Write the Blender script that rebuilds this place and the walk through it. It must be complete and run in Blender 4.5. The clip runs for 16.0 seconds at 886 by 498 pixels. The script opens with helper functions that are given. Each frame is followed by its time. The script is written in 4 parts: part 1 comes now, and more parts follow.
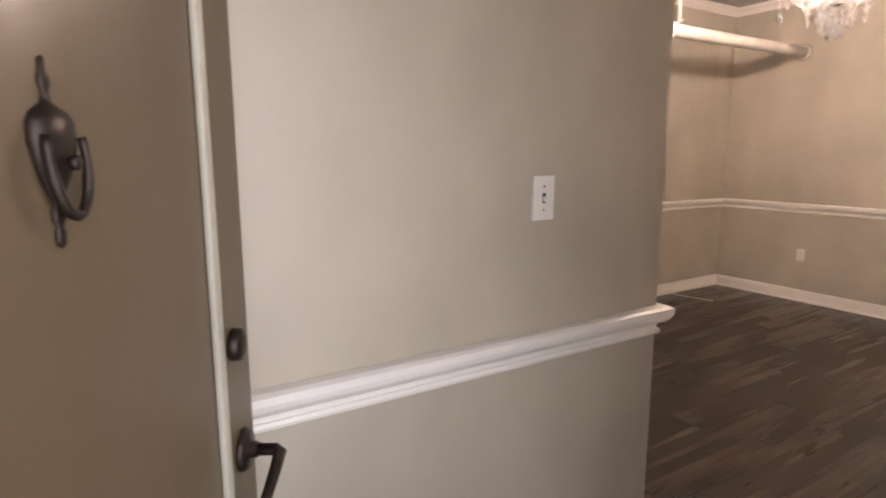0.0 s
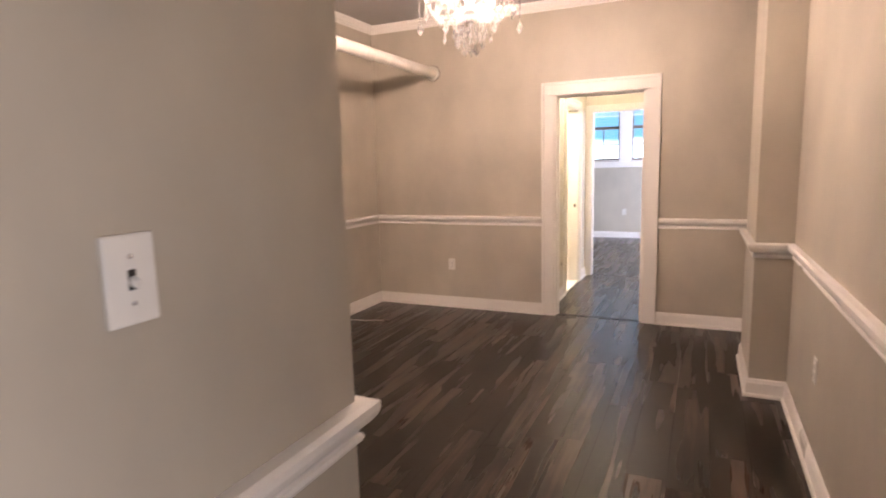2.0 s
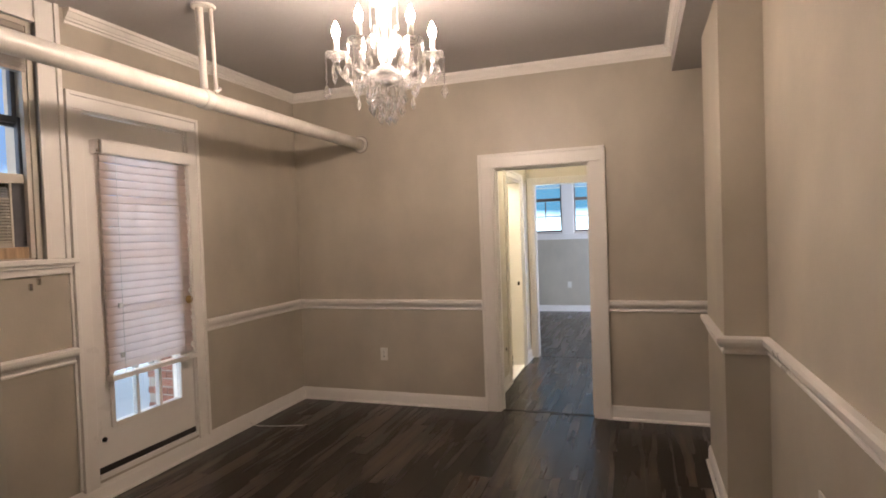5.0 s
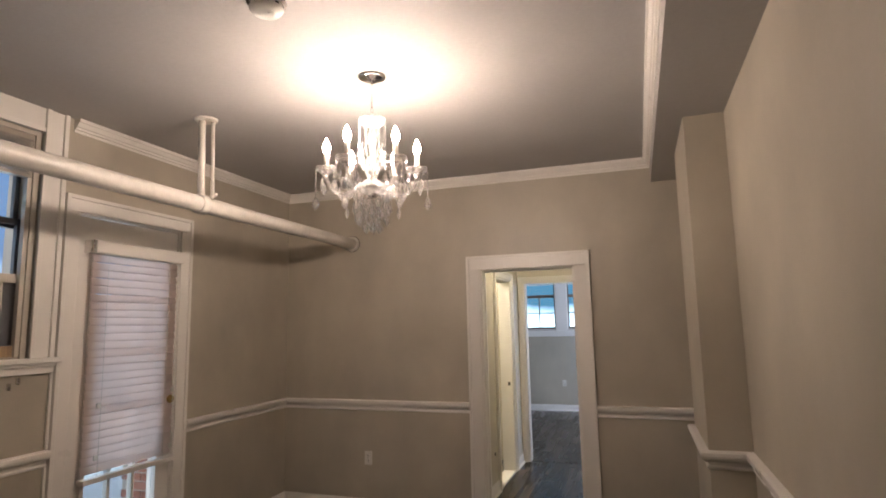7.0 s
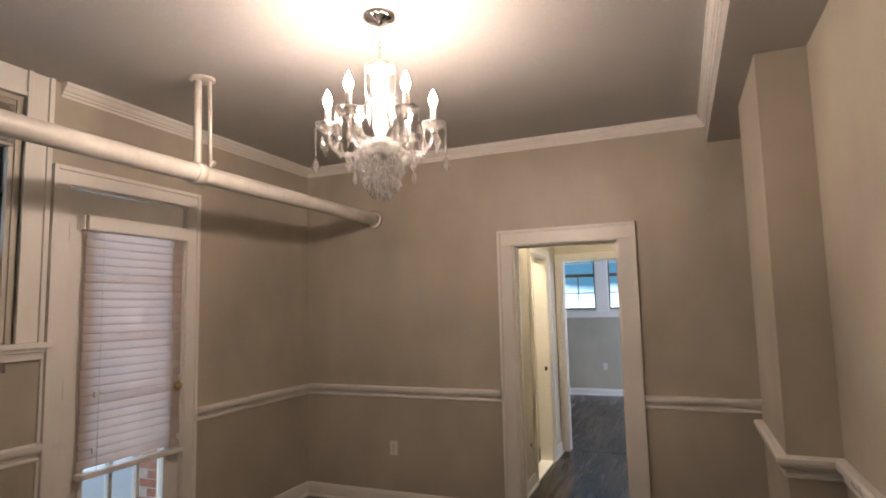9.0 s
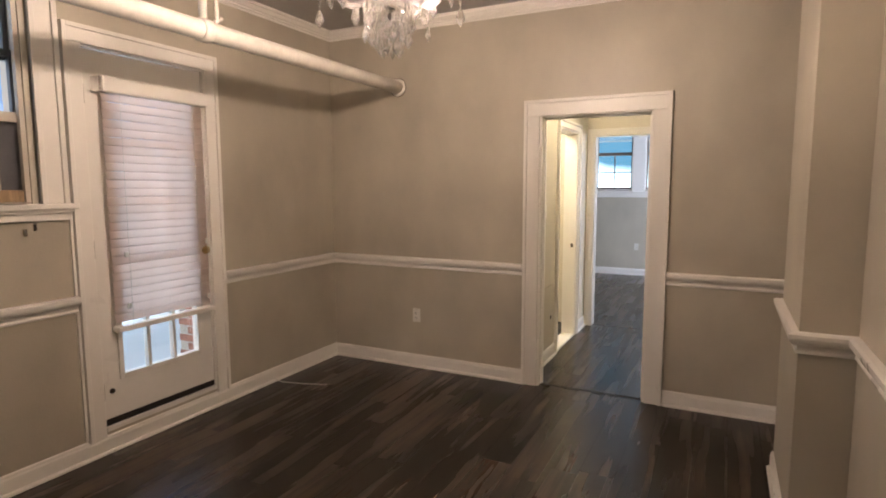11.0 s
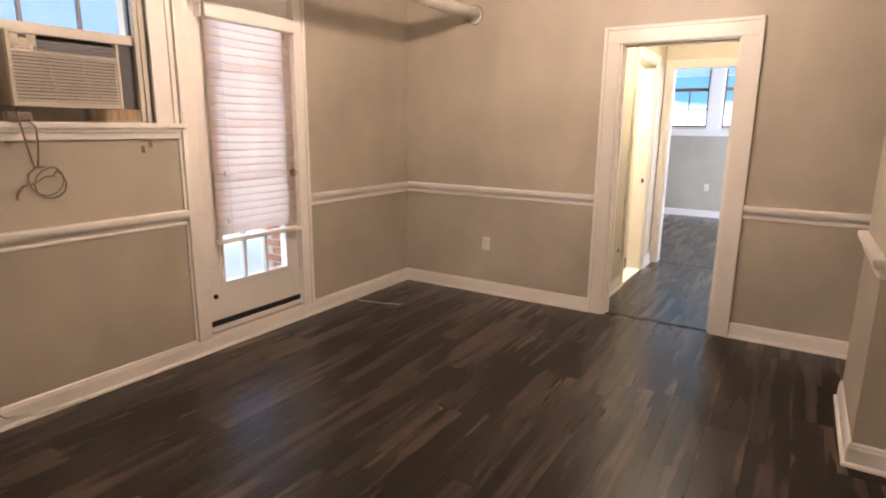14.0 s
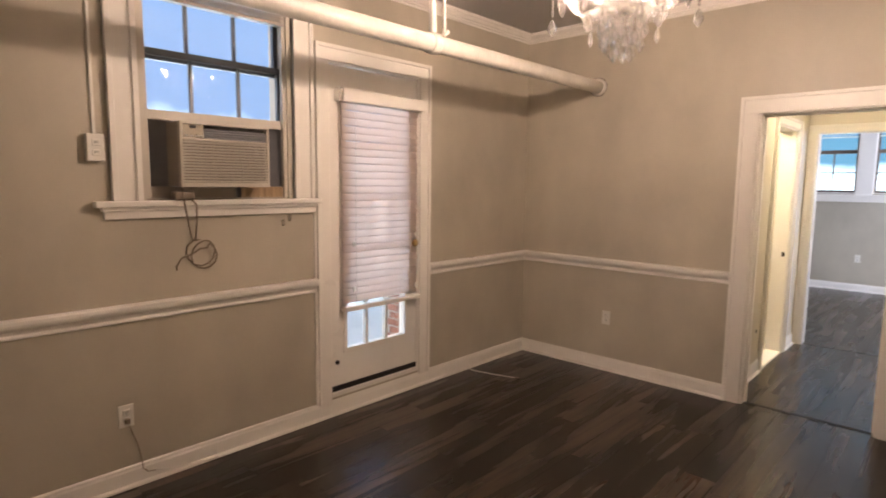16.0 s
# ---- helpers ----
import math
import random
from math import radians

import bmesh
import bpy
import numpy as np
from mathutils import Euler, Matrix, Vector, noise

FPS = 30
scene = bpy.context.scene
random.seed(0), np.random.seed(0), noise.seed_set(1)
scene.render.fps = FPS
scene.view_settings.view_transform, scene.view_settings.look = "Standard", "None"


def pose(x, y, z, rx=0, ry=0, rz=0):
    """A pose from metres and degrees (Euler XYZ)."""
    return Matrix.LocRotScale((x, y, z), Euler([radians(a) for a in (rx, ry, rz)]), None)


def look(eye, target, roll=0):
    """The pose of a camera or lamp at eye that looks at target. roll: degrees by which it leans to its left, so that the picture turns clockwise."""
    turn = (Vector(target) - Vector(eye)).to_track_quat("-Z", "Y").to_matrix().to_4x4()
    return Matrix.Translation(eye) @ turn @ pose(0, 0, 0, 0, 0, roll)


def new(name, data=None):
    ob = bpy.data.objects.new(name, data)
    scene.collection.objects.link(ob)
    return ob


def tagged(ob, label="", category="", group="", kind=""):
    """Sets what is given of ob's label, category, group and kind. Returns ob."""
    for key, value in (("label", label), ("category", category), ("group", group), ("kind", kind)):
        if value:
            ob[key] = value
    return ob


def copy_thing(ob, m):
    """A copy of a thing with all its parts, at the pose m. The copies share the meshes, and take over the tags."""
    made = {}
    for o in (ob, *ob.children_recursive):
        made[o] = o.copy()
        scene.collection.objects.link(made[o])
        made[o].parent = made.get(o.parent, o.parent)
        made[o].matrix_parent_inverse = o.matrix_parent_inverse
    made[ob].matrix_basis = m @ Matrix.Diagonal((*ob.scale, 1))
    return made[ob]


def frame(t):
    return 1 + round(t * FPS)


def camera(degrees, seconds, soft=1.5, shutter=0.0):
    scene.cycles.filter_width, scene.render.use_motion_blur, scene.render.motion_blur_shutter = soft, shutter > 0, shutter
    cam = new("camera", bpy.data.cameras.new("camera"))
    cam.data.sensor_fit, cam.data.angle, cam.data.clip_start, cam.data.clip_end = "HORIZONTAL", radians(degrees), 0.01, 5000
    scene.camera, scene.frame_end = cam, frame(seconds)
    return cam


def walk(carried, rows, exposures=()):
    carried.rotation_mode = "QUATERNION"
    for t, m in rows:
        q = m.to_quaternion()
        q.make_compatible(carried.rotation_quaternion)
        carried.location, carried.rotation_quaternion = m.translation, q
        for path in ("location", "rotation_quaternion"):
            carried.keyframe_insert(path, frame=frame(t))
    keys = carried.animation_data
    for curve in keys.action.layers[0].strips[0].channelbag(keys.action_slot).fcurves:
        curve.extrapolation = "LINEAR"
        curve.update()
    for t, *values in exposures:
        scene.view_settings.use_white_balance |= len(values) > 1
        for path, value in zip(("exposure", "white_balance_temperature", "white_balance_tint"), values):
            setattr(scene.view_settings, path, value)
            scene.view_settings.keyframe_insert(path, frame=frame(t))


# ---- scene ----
cam = camera(76, 16.0, soft=1.8, shutter=0.3)
PATH = [
    (0, (3.590, -5.719, 1.408), (1.912, -4.683, 1.076), -0.06),
    (0.5, (3.528, -5.647, 1.407), (2.009, -4.398, 1.040), 0.03),
    (1, (3.432, -5.472, 1.384), (2.055, -4.069, 1.015), -0.25),
    (1.5, (3.289, -5.341, 1.375), (2.179, -3.721, 0.996), -1.55),
    (2, (3.123, -5.198, 1.424), (2.300, -3.399, 1.137), -1.49),
    (2.5, (3.115, -4.897, 1.415), (2.389, -3.047, 1.196), -1.81),
    (3, (3.020, -4.628, 1.455), (2.356, -2.745, 1.341), -2.34),
    (3.5, (2.998, -4.544, 1.486), (2.351, -2.654, 1.382), -2.68),
    (4, (2.962, -4.523, 1.471), (2.302, -2.637, 1.385), -1.70),
    (6.5, (3.145, -4.728, 1.567), (2.506, -2.838, 1.701), -2.11),
    (7, (3.131, -4.625, 1.577), (2.494, -2.747, 1.842), -1.14),
    (7.5, (3.098, -4.523, 1.594), (2.397, -2.675, 1.901), -1.01),
    (8, (3.026, -4.418, 1.586), (2.336, -2.568, 1.901), -1.65),
    (10.5, (3.125, -4.047, 1.548), (2.218, -2.269, 1.415), -0.88),
    (11, (3.129, -4.099, 1.525), (2.244, -2.319, 1.305), -0.17),
    (11.5, (3.111, -4.128, 1.511), (2.275, -2.340, 1.187), -1.29),
    (12, (3.097, -4.117, 1.482), (2.327, -2.339, 0.984), -1.02),
    (12.5, (3.093, -4.134, 1.458), (2.347, -2.366, 0.895), 0.20),
    (13, (3.095, -4.182, 1.420), (2.279, -2.451, 0.838), 0.84),
    (13.5, (3.087, -4.246, 1.418), (2.150, -2.559, 0.894), 0.56),
    (14, (3.088, -4.306, 1.442), (2.053, -2.648, 1.018), 0.60),
    (14.5, (3.073, -4.326, 1.470), (1.971, -2.687, 1.155), 0.51),
    (15, (3.038, -4.290, 1.468), (1.884, -2.673, 1.236), 0.44),
    (15.5, (3.031, -4.296, 1.508), (1.820, -2.716, 1.313), 0.65),
    (16, (2.997, -4.308, 1.547), (1.642, -2.856, 1.314), 0.62),
]

EXPOSURES = [(0, 0.95, 6550, 19), (1, 0.95, 6800, 24), (1.5, 1.06, 6850, 26), (2, 1.04, 6750, 24), (2.5, 0.95, 6300, 15), (3, 0.76, 6250, 15), (4, 0.32, 6500, 15), (6.5, -0.1, 6400, 12), (7.5, -0.48, 6400, 13), (8, -0.42, 6350, 13), (10.5, 0.0, 6800, 13), (11.5, 0.42, 6700, 15), (12, 0.58, 6700, 15), (12.5, 1.02, 6650, 17), (13.5, 1.04, 6750, 17), (14.5, 0.62, 6900, 18), (15, 0.5, 6950, 18), (16, 0.42, 7050, 18)]
walk(cam, [(t, look(eye, target, roll)) for t, eye, target, roll in PATH], EXPOSURES)

# ---- world and daylight ----
world = bpy.data.worlds.new("world")
scene.world = world
world.use_nodes = True
wn = world.node_tree.nodes
sky = wn.new("ShaderNodeTexSky")
sky.sky_type, sky.sun_disc = "NISHITA", False
sky.sun_elevation, sky.sun_rotation = radians(24), radians(200)
wn["Background"].inputs["Strength"].default_value = 0.2
world.node_tree.links.new(sky.outputs["Color"], wn["Background"].inputs["Color"])
sun = new("sun", bpy.data.lights.new("sun", "SUN"))
sun.data.energy, sun.data.angle, sun.data.color = 0.8, radians(14), (1, 0.95, 0.88)
sun.matrix_world = look((0, 0, 9), (-3.5, 7.7, 5.2))
tagged(sun, kind="structure")



def sky_lamp(name, m, width, height, power, color):
    """An area lamp that stands in for the sky's light in an opening."""
    lamp = new(name, bpy.data.lights.new(name, "AREA"))
    lamp.data.shape, lamp.data.size, lamp.data.size_y = "RECTANGLE", width, height
    lamp.data.energy, lamp.data.color = power, color
    lamp.matrix_world = m
    return tagged(lamp, kind="structure")


sky_lamp("daylight_entry", look((4.35, -5.3, 1.45), (2.0, -5.1, 1.40)), 1.5, 1.8, 18, (1.0, 0.93, 0.86))
# Unseen lamp, added to brighten the bedroom through a made-up east opening.
sky_lamp("daylight_bedroom", look((4.46, 4.6, 1.7), (0.5, 4.6, 1.0)), 1.4, 1.2, 120, (0.64, 0.76, 1.0))

WARM = (1.0, 0.795, 0.645)


# ---- materials ----
def material(name, color, rough=0.5, metal=0.0, spot=0.06, size=3.0, grain=60.0, bump=0.02, coat=0.0, stretch=(1, 1, 1), fleck=0.35):
    """Base colour with broad blotches and fine grain, both also in the gloss, and a fine relief."""
    m = bpy.data.materials.new(name)
    m.use_nodes = True
    n, l = m.node_tree.nodes, m.node_tree.links
    b = n["Principled BSDF"]
    co = n.new("ShaderNodeTexCoord")
    mp = n.new("ShaderNodeMapping")
    mp.inputs["Scale"].default_value = stretch
    l.new(co.outputs["Object"], mp.inputs["Vector"])
    big, fine = n.new("ShaderNodeTexNoise"), n.new("ShaderNodeTexNoise")
    big.inputs["Scale"].default_value, fine.inputs["Scale"].default_value = size, grain
    big.inputs["Detail"].default_value, fine.inputs["Detail"].default_value = 5, 4
    for x in (big, fine):
        l.new(mp.outputs["Vector"], x.inputs["Vector"])
    add = n.new("ShaderNodeMath")
    add.operation = "MULTIPLY_ADD"
    l.new(fine.outputs["Fac"], add.inputs[0])
    add.inputs[1].default_value = fleck
    l.new(big.outputs["Fac"], add.inputs[2])
    ramp = n.new("ShaderNodeValToRGB")
    lo, hi = 1 - spot * 2, 1 + spot
    ramp.color_ramp.elements[0].position, ramp.color_ramp.elements[1].position = 0.25 + fleck * 0.5, 0.75 + fleck * 0.5
    ramp.color_ramp.elements[0].color = (color[0] * lo, color[1] * lo, color[2] * lo, 1)
    ramp.color_ramp.elements[1].color = (min(1, color[0] * hi), min(1, color[1] * hi), min(1, color[2] * hi), 1)
    l.new(add.outputs[0], ramp.inputs["Fac"])
    l.new(ramp.outputs["Color"], b.inputs["Base Color"])
    mr = n.new("ShaderNodeMapRange")
    mr.inputs["To Min"].default_value, mr.inputs["To Max"].default_value = max(0.02, rough - 0.08), min(1, rough + 0.08)
    l.new(big.outputs["Fac"], mr.inputs["Value"])
    l.new(mr.outputs["Result"], b.inputs["Roughness"])
    bp = n.new("ShaderNodeBump")
    bp.inputs["Strength"].default_value, bp.inputs["Distance"].default_value = min(1, bump * 10), 0.004
    l.new(fine.outputs["Fac"], bp.inputs["Height"])
    l.new(bp.outputs["Normal"], b.inputs["Normal"])
    b.inputs["Metallic"].default_value = metal
    b.inputs["Coat Weight"].default_value = coat
    return m


def glass(name, color=(1, 1, 1), rough=0.0, ior=1.45):
    m = bpy.data.materials.new(name)
    m.use_nodes = True
    b = m.node_tree.nodes["Principled BSDF"]
    b.inputs["Base Color"].default_value = (*color, 1)
    b.inputs["Roughness"].default_value, b.inputs["IOR"].default_value = rough, ior
    b.inputs["Transmission Weight"].default_value = 1
    return m


def crystal(name, clear, rough, milk):
    """Bright lead crystal: partly clear, partly a glossy surface that scatters light."""
    m = glass(name, (1, 0.98, 0.96), rough, 1.55)
    n, l = m.node_tree.nodes, m.node_tree.links
    out, b = n["Material Output"], n["Principled BSDF"]
    b.inputs["Transmission Weight"].default_value = 1 - milk
    tr, mix = n.new("ShaderNodeBsdfTransparent"), n.new("ShaderNodeMixShader")
    mix.inputs["Fac"].default_value = clear
    l.new(b.outputs["BSDF"], mix.inputs[1])
    l.new(tr.outputs["BSDF"], mix.inputs[2])
    l.new(mix.outputs["Shader"], out.inputs["Surface"])
    return m


def glowing(name, color, strength):
    m = bpy.data.materials.new(name)
    m.use_nodes = True
    b = m.node_tree.nodes["Principled BSDF"]
    b.inputs["Base Color"].default_value = (*color, 1)
    b.inputs["Emission Color"].default_value = (*color, 1)
    b.inputs["Emission Strength"].default_value = strength
    return m


def plank_material():
    """Dark brown laminate: long streaks, knots, a tone of its own on every board, worn gloss."""
    m = bpy.data.materials.new("laminate")
    m.use_nodes = True
    n, l = m.node_tree.nodes, m.node_tree.links
    b = n["Principled BSDF"]
    co, info = n.new("ShaderNodeTexCoord"), n.new("ShaderNodeObjectInfo")
    mp = n.new("ShaderNodeMapping")
    mp.inputs["Scale"].default_value = (12, 0.9, 1)
    shift = n.new("ShaderNodeVectorMath")
    shift.operation = "MULTIPLY_ADD"
    l.new(info.outputs["Random"], shift.inputs[0])
    shift.inputs[1].default_value = (31, 17, 5)
    l.new(co.outputs["Object"], shift.inputs[2])
    l.new(shift.outputs["Vector"], mp.inputs["Vector"])
    streak, knot = n.new("ShaderNodeTexNoise"), n.new("ShaderNodeTexNoise")
    streak.inputs["Scale"].default_value, streak.inputs["Detail"].default_value, streak.inputs["Distortion"].default_value = 1.0, 3, 0.15
    knot.inputs["Scale"].default_value, knot.inputs["Detail"].default_value = 3.0, 3
    l.new(mp.outputs["Vector"], streak.inputs["Vector"])
    mp2 = n.new("ShaderNodeMapping")
    mp2.inputs["Scale"].default_value = (2.0, 0.6, 1)
    l.new(shift.outputs["Vector"], mp2.inputs["Vector"])
    l.new(mp2.outputs["Vector"], knot.inputs["Vector"])
    ramp = n.new("ShaderNodeValToRGB")
    ramp.color_ramp.elements[0].position, ramp.color_ramp.elements[0].color = 0.0, (0.004, 0.0023, 0.0016, 1)
    ramp.color_ramp.elements[1].position, ramp.color_ramp.elements[1].color = 1.0, (0.076, 0.048, 0.034, 1)
    mid = ramp.color_ramp.elements.new(0.52)
    mid.color = (0.020, 0.0118, 0.008, 1)
    def scaled(src, factor, base):
        """factor * (src - 0.5) + base"""
        a = n.new("ShaderNodeMath")
        a.operation = "SUBTRACT"
        l.new(src, a.inputs[0])
        a.inputs[1].default_value = 0.5
        m2 = n.new("ShaderNodeMath")
        m2.operation = "MULTIPLY_ADD"
        l.new(a.outputs[0], m2.inputs[0])
        m2.inputs[1].default_value = factor
        if isinstance(base, float):
            m2.inputs[2].default_value = base
        else:
            l.new(base, m2.inputs[2])
        return m2.outputs[0]
    mp3, grain = n.new("ShaderNodeMapping"), n.new("ShaderNodeTexNoise")
    mp3.inputs["Scale"].default_value = (60, 1.3, 1)
    l.new(shift.outputs["Vector"], mp3.inputs["Vector"])
    grain.inputs["Scale"].default_value, grain.inputs["Detail"].default_value = 1.0, 3
    l.new(mp3.outputs["Vector"], grain.inputs["Vector"])
    tone = scaled(info.outputs["Random"], 0.2, 0.45)
    tone = scaled(knot.outputs["Fac"], 2.0, tone)
    tone = scaled(streak.outputs["Fac"], 2.6, tone)
    tone = scaled(grain.outputs["Fac"], 1.0, tone)
    l.new(tone, ramp.inputs["Fac"])
    l.new(ramp.outputs["Color"], b.inputs["Base Color"])
    mr = n.new("ShaderNodeMapRange")
    mr.inputs["To Min"].default_value, mr.inputs["To Max"].default_value = 0.255, 0.29
    l.new(streak.outputs["Fac"], mr.inputs["Value"])
    l.new(mr.outputs["Result"], b.inputs["Roughness"])
    bp = n.new("ShaderNodeBump")
    b.inputs["Specular IOR Level"].default_value = 0.5
    bp.inputs["Strength"].default_value, bp.inputs["Distance"].default_value = 0.08, 0.001
    l.new(streak.outputs["Fac"], bp.inputs["Height"])
    l.new(bp.outputs["Normal"], b.inputs["Normal"])
    return m


WALL = material("greige_wall_paint", (0.505, 0.457, 0.373), 0.4, spot=0.10, size=1.7, grain=60, bump=0.012, stretch=(1.3, 1.3, 0.9), fleck=0.03)
HALLWALL = material("pale_hall_paint", (0.67, 0.62, 0.52), 0.5, spot=0.04, size=1.5, grain=45, bump=0.012)
TRIM = material("white_gloss_trim", (0.85, 0.82, 0.77), 0.3, spot=0.018, size=2.5, grain=24, bump=0.008)
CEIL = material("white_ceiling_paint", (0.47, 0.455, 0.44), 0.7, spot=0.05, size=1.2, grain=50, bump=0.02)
PLANK = plank_material()
SUBFLOOR = material("dark_joint", (0.012, 0.01, 0.009), 0.7)
PIPEWHITE = material("painted_pipe", (0.72, 0.68, 0.62), 0.35, spot=0.08, size=8, grain=40, bump=0.02)
TAN = material("tan_door_paint", (0.10, 0.071, 0.042), 0.3, spot=0.05, size=2, grain=35, bump=0.01)
BRONZE = material("dark_bronze", (0.035, 0.024, 0.018), 0.42, metal=0.6, spot=0.2, size=20)
HINGE = material("grimy_hinge_paint", (0.22, 0.18, 0.14), 0.45, spot=0.2, size=20)
BRASS = material("worn_brass", (0.55, 0.38, 0.16), 0.3, metal=1.0, spot=0.15, size=25)
PLASTIC = material("white_plastic", (0.78, 0.76, 0.71), 0.3, spot=0.02, size=10, bump=0.0)
SLOT = material("dark_slot", (0.02, 0.018, 0.016), 0.6)
BLIND = material("white_blind_slat", (0.93, 0.88, 0.86), 0.4, spot=0.03, size=6, grain=20, bump=0.005)
DARKRUBBER = material("black_door_sweep", (0.012, 0.009, 0.008), 0.6)
ACGREY = material("beige_appliance_plastic", (0.40, 0.35, 0.29), 0.4, spot=0.05, size=10)
ACFACE = material("pale_appliance_plastic", (0.60, 0.55, 0.47), 0.38, spot=0.03, size=10)
ACDARK = material("grey_accordion_plastic", (0.33, 0.33, 0.35), 0.5, spot=0.06, size=10)
SASHDARK = material("dark_bronze_sash", (0.13, 0.14, 0.155), 0.4, metal=0.2, spot=0.1)
BROWNSASH = material("brown_window_frame", (0.16, 0.115, 0.095), 0.45, spot=0.1)
CORD = material("ivory_cord", (0.27, 0.215, 0.16), 0.45)
CHROME = material("chrome", (0.7, 0.68, 0.66), 0.08, metal=1.0, spot=0.02)
PANE = glass("window_pane")
CRYSTAL = crystal("cut_crystal", 0.3, 0.02, 0.14)
CRYSTALARM = crystal("moulded_crystal", 0.4, 0.05, 0.28)
CANDLE = material("ivory_candle_sleeve", (0.85, 0.80, 0.72), 0.4, spot=0.01)
BULB = glowing("lit_bulb", WARM, 600)
HALLGLOW = glowing("lit_globe", (1.0, 0.88, 0.64), 160.0)
HALLGLOW2 = glowing("lit_hall_globe", (1.0, 0.88, 0.64), 55.0)
BRICK = material("red_brick", (0.30, 0.13, 0.09), 0.8, spot=0.25, size=6, grain=40, bump=0.05)
MORTAR = material("grey_mortar", (0.40, 0.37, 0.33), 0.9, spot=0.1)
GROUND = material("pale_concrete_ground", (0.74, 0.73, 0.71), 0.85, spot=0.12, size=0.8, grain=20, bump=0.04)
TILEDARK = material("dark_bath_tile", (0.05, 0.05, 0.05), 0.35, spot=0.2, size=8)


# ---- mesh helpers ----
def box(bm, lo, hi, bevel=0.0, m=None):
    c = [(a + b) / 2 for a, b in zip(lo, hi)]
    s = [abs(b - a) for a, b in zip(lo, hi)]
    r = bmesh.ops.create_cube(bm, size=1, matrix=Matrix.Translation(c) @ Matrix.Diagonal((*s, 1)))
    if bevel > 0:
        es = list({e for v in r["verts"] for e in v.link_edges})
        r = bmesh.ops.bevel(bm, geom=es, offset=bevel, segments=2, affect="EDGES", profile=0.6)
        r["verts"] = list({v for f in r["faces"] for v in f.verts} | {v for v in bm.verts if v.is_valid and not v.tag and v in r.get("verts", [])})
    if m is not None:
        bmesh.ops.transform(bm, matrix=m, verts=[v for v in r["verts"] if v.is_valid])
    return bm


def tube(bm, pts, radius, sides=10, closed=False):
    """A round bar along a line of points; radius may be one number or one per point."""
    pts = [Vector(p) for p in pts]
    n = len(pts)
    rad = radius if isinstance(radius, (list, tuple)) else [radius] * n
    rings, side = [], None
    for i, p in enumerate(pts):
        a = pts[i - 1] if (i > 0 or closed) else p
        b = pts[(i + 1) % n] if (i < n - 1 or closed) else p
        d = (b - a).normalized()
        if side is None:
            side = d.orthogonal().normalized()
        side = (side - d * side.dot(d)).normalized()
        up = d.cross(side)
        rings.append([bm.verts.new(p + rad[i] * (math.cos(k * math.tau / sides) * side + math.sin(k * math.tau / sides) * up)) for k in range(sides)])
    for i in range(n if closed else n - 1):
        r0, r1 = rings[i], rings[(i + 1) % n]
        for k in range(sides):
            f = bm.faces.new((r0[k], r0[(k + 1) % sides], r1[(k + 1) % sides], r1[k]))
            f.smooth = True
    if not closed:
        bm.faces.new(list(reversed(rings[0])))
        bm.faces.new(rings[-1])
    return bm


def lathe(bm, prof, centre=(0, 0, 0), axis="z", steps=24):
    """A turned shape: pairs of radius and height along the axis."""
    turn = {"z": Matrix(), "x": Matrix.Rotation(radians(90), 4, "Y"), "y": Matrix.Rotation(radians(-90), 4, "X")}[axis]
    rings = []
    for r, h in prof:
        rings.append([bm.verts.new(Vector(centre) + (turn @ Vector((max(r, 1e-4) * math.cos(k * math.tau / steps), max(r, 1e-4) * math.sin(k * math.tau / steps), h)))) for k in range(steps)])
    for r0, r1 in zip(rings, rings[1:]):
        for k in range(steps):
            f = bm.faces.new((r0[k], r0[(k + 1) % steps], r1[(k + 1) % steps], r1[k]))
            f.smooth = True
    bm.faces.new(list(reversed(rings[0])))
    bm.faces.new(rings[-1])
    return bm


def sweep(bm, prof, path, wob=0.0):
    """A moulding: profile of (out, up) along a floor-plan line of (x, y, z); 'out' is to the right of the way along it. Mitred."""
    path = [Vector(p) for p in path]
    rings = []
    for i, p in enumerate(path):
        d0 = (p - path[i - 1]).normalized() if i > 0 else None
        d1 = (path[i + 1] - p).normalized() if i < len(path) - 1 else None
        d0, d1 = d0 or d1, d1 or d0
        n0, n1 = Vector((d0.y, -d0.x, 0)), Vector((d1.y, -d1.x, 0))
        n = (n0 + n1).normalized()
        n = n / max(0.3, n.dot(n0))
        rings.append([bm.verts.new(p + n * o + Vector((0, 0, u))) for o, u in prof])
    k = len(prof)
    for r0, r1 in zip(rings, rings[1:]):
        for j in range(k):
            bm.faces.new((r0[j], r0[(j + 1) % k], r1[(j + 1) % k], r1[j]))
    bm.faces.new(list(reversed(rings[0])))
    bm.faces.new(rings[-1])
    bmesh.ops.recalc_face_normals(bm, faces=bm.faces)
    return bm


def mesh_of(name, bm, mat):
    bmesh.ops.recalc_face_normals(bm, faces=bm.faces)
    me = bpy.data.meshes.new(name)
    bm.to_mesh(me)
    bm.free()
    me.materials.append(mat)
    return me


def part(name, bm, mat, parent, label=""):
    """One mesh object under a thing or under a part."""
    ob = new(name, mesh_of(name, bm, mat))
    ob.parent = parent
    if label:
        ob["label"] = label
    return ob


def thing(name, label, category, m=None, group=""):
    ob = new(name)
    ob.empty_display_size = 0.05
    if m is not None:
        ob.matrix_world = m
    return tagged(ob, label, category, group)


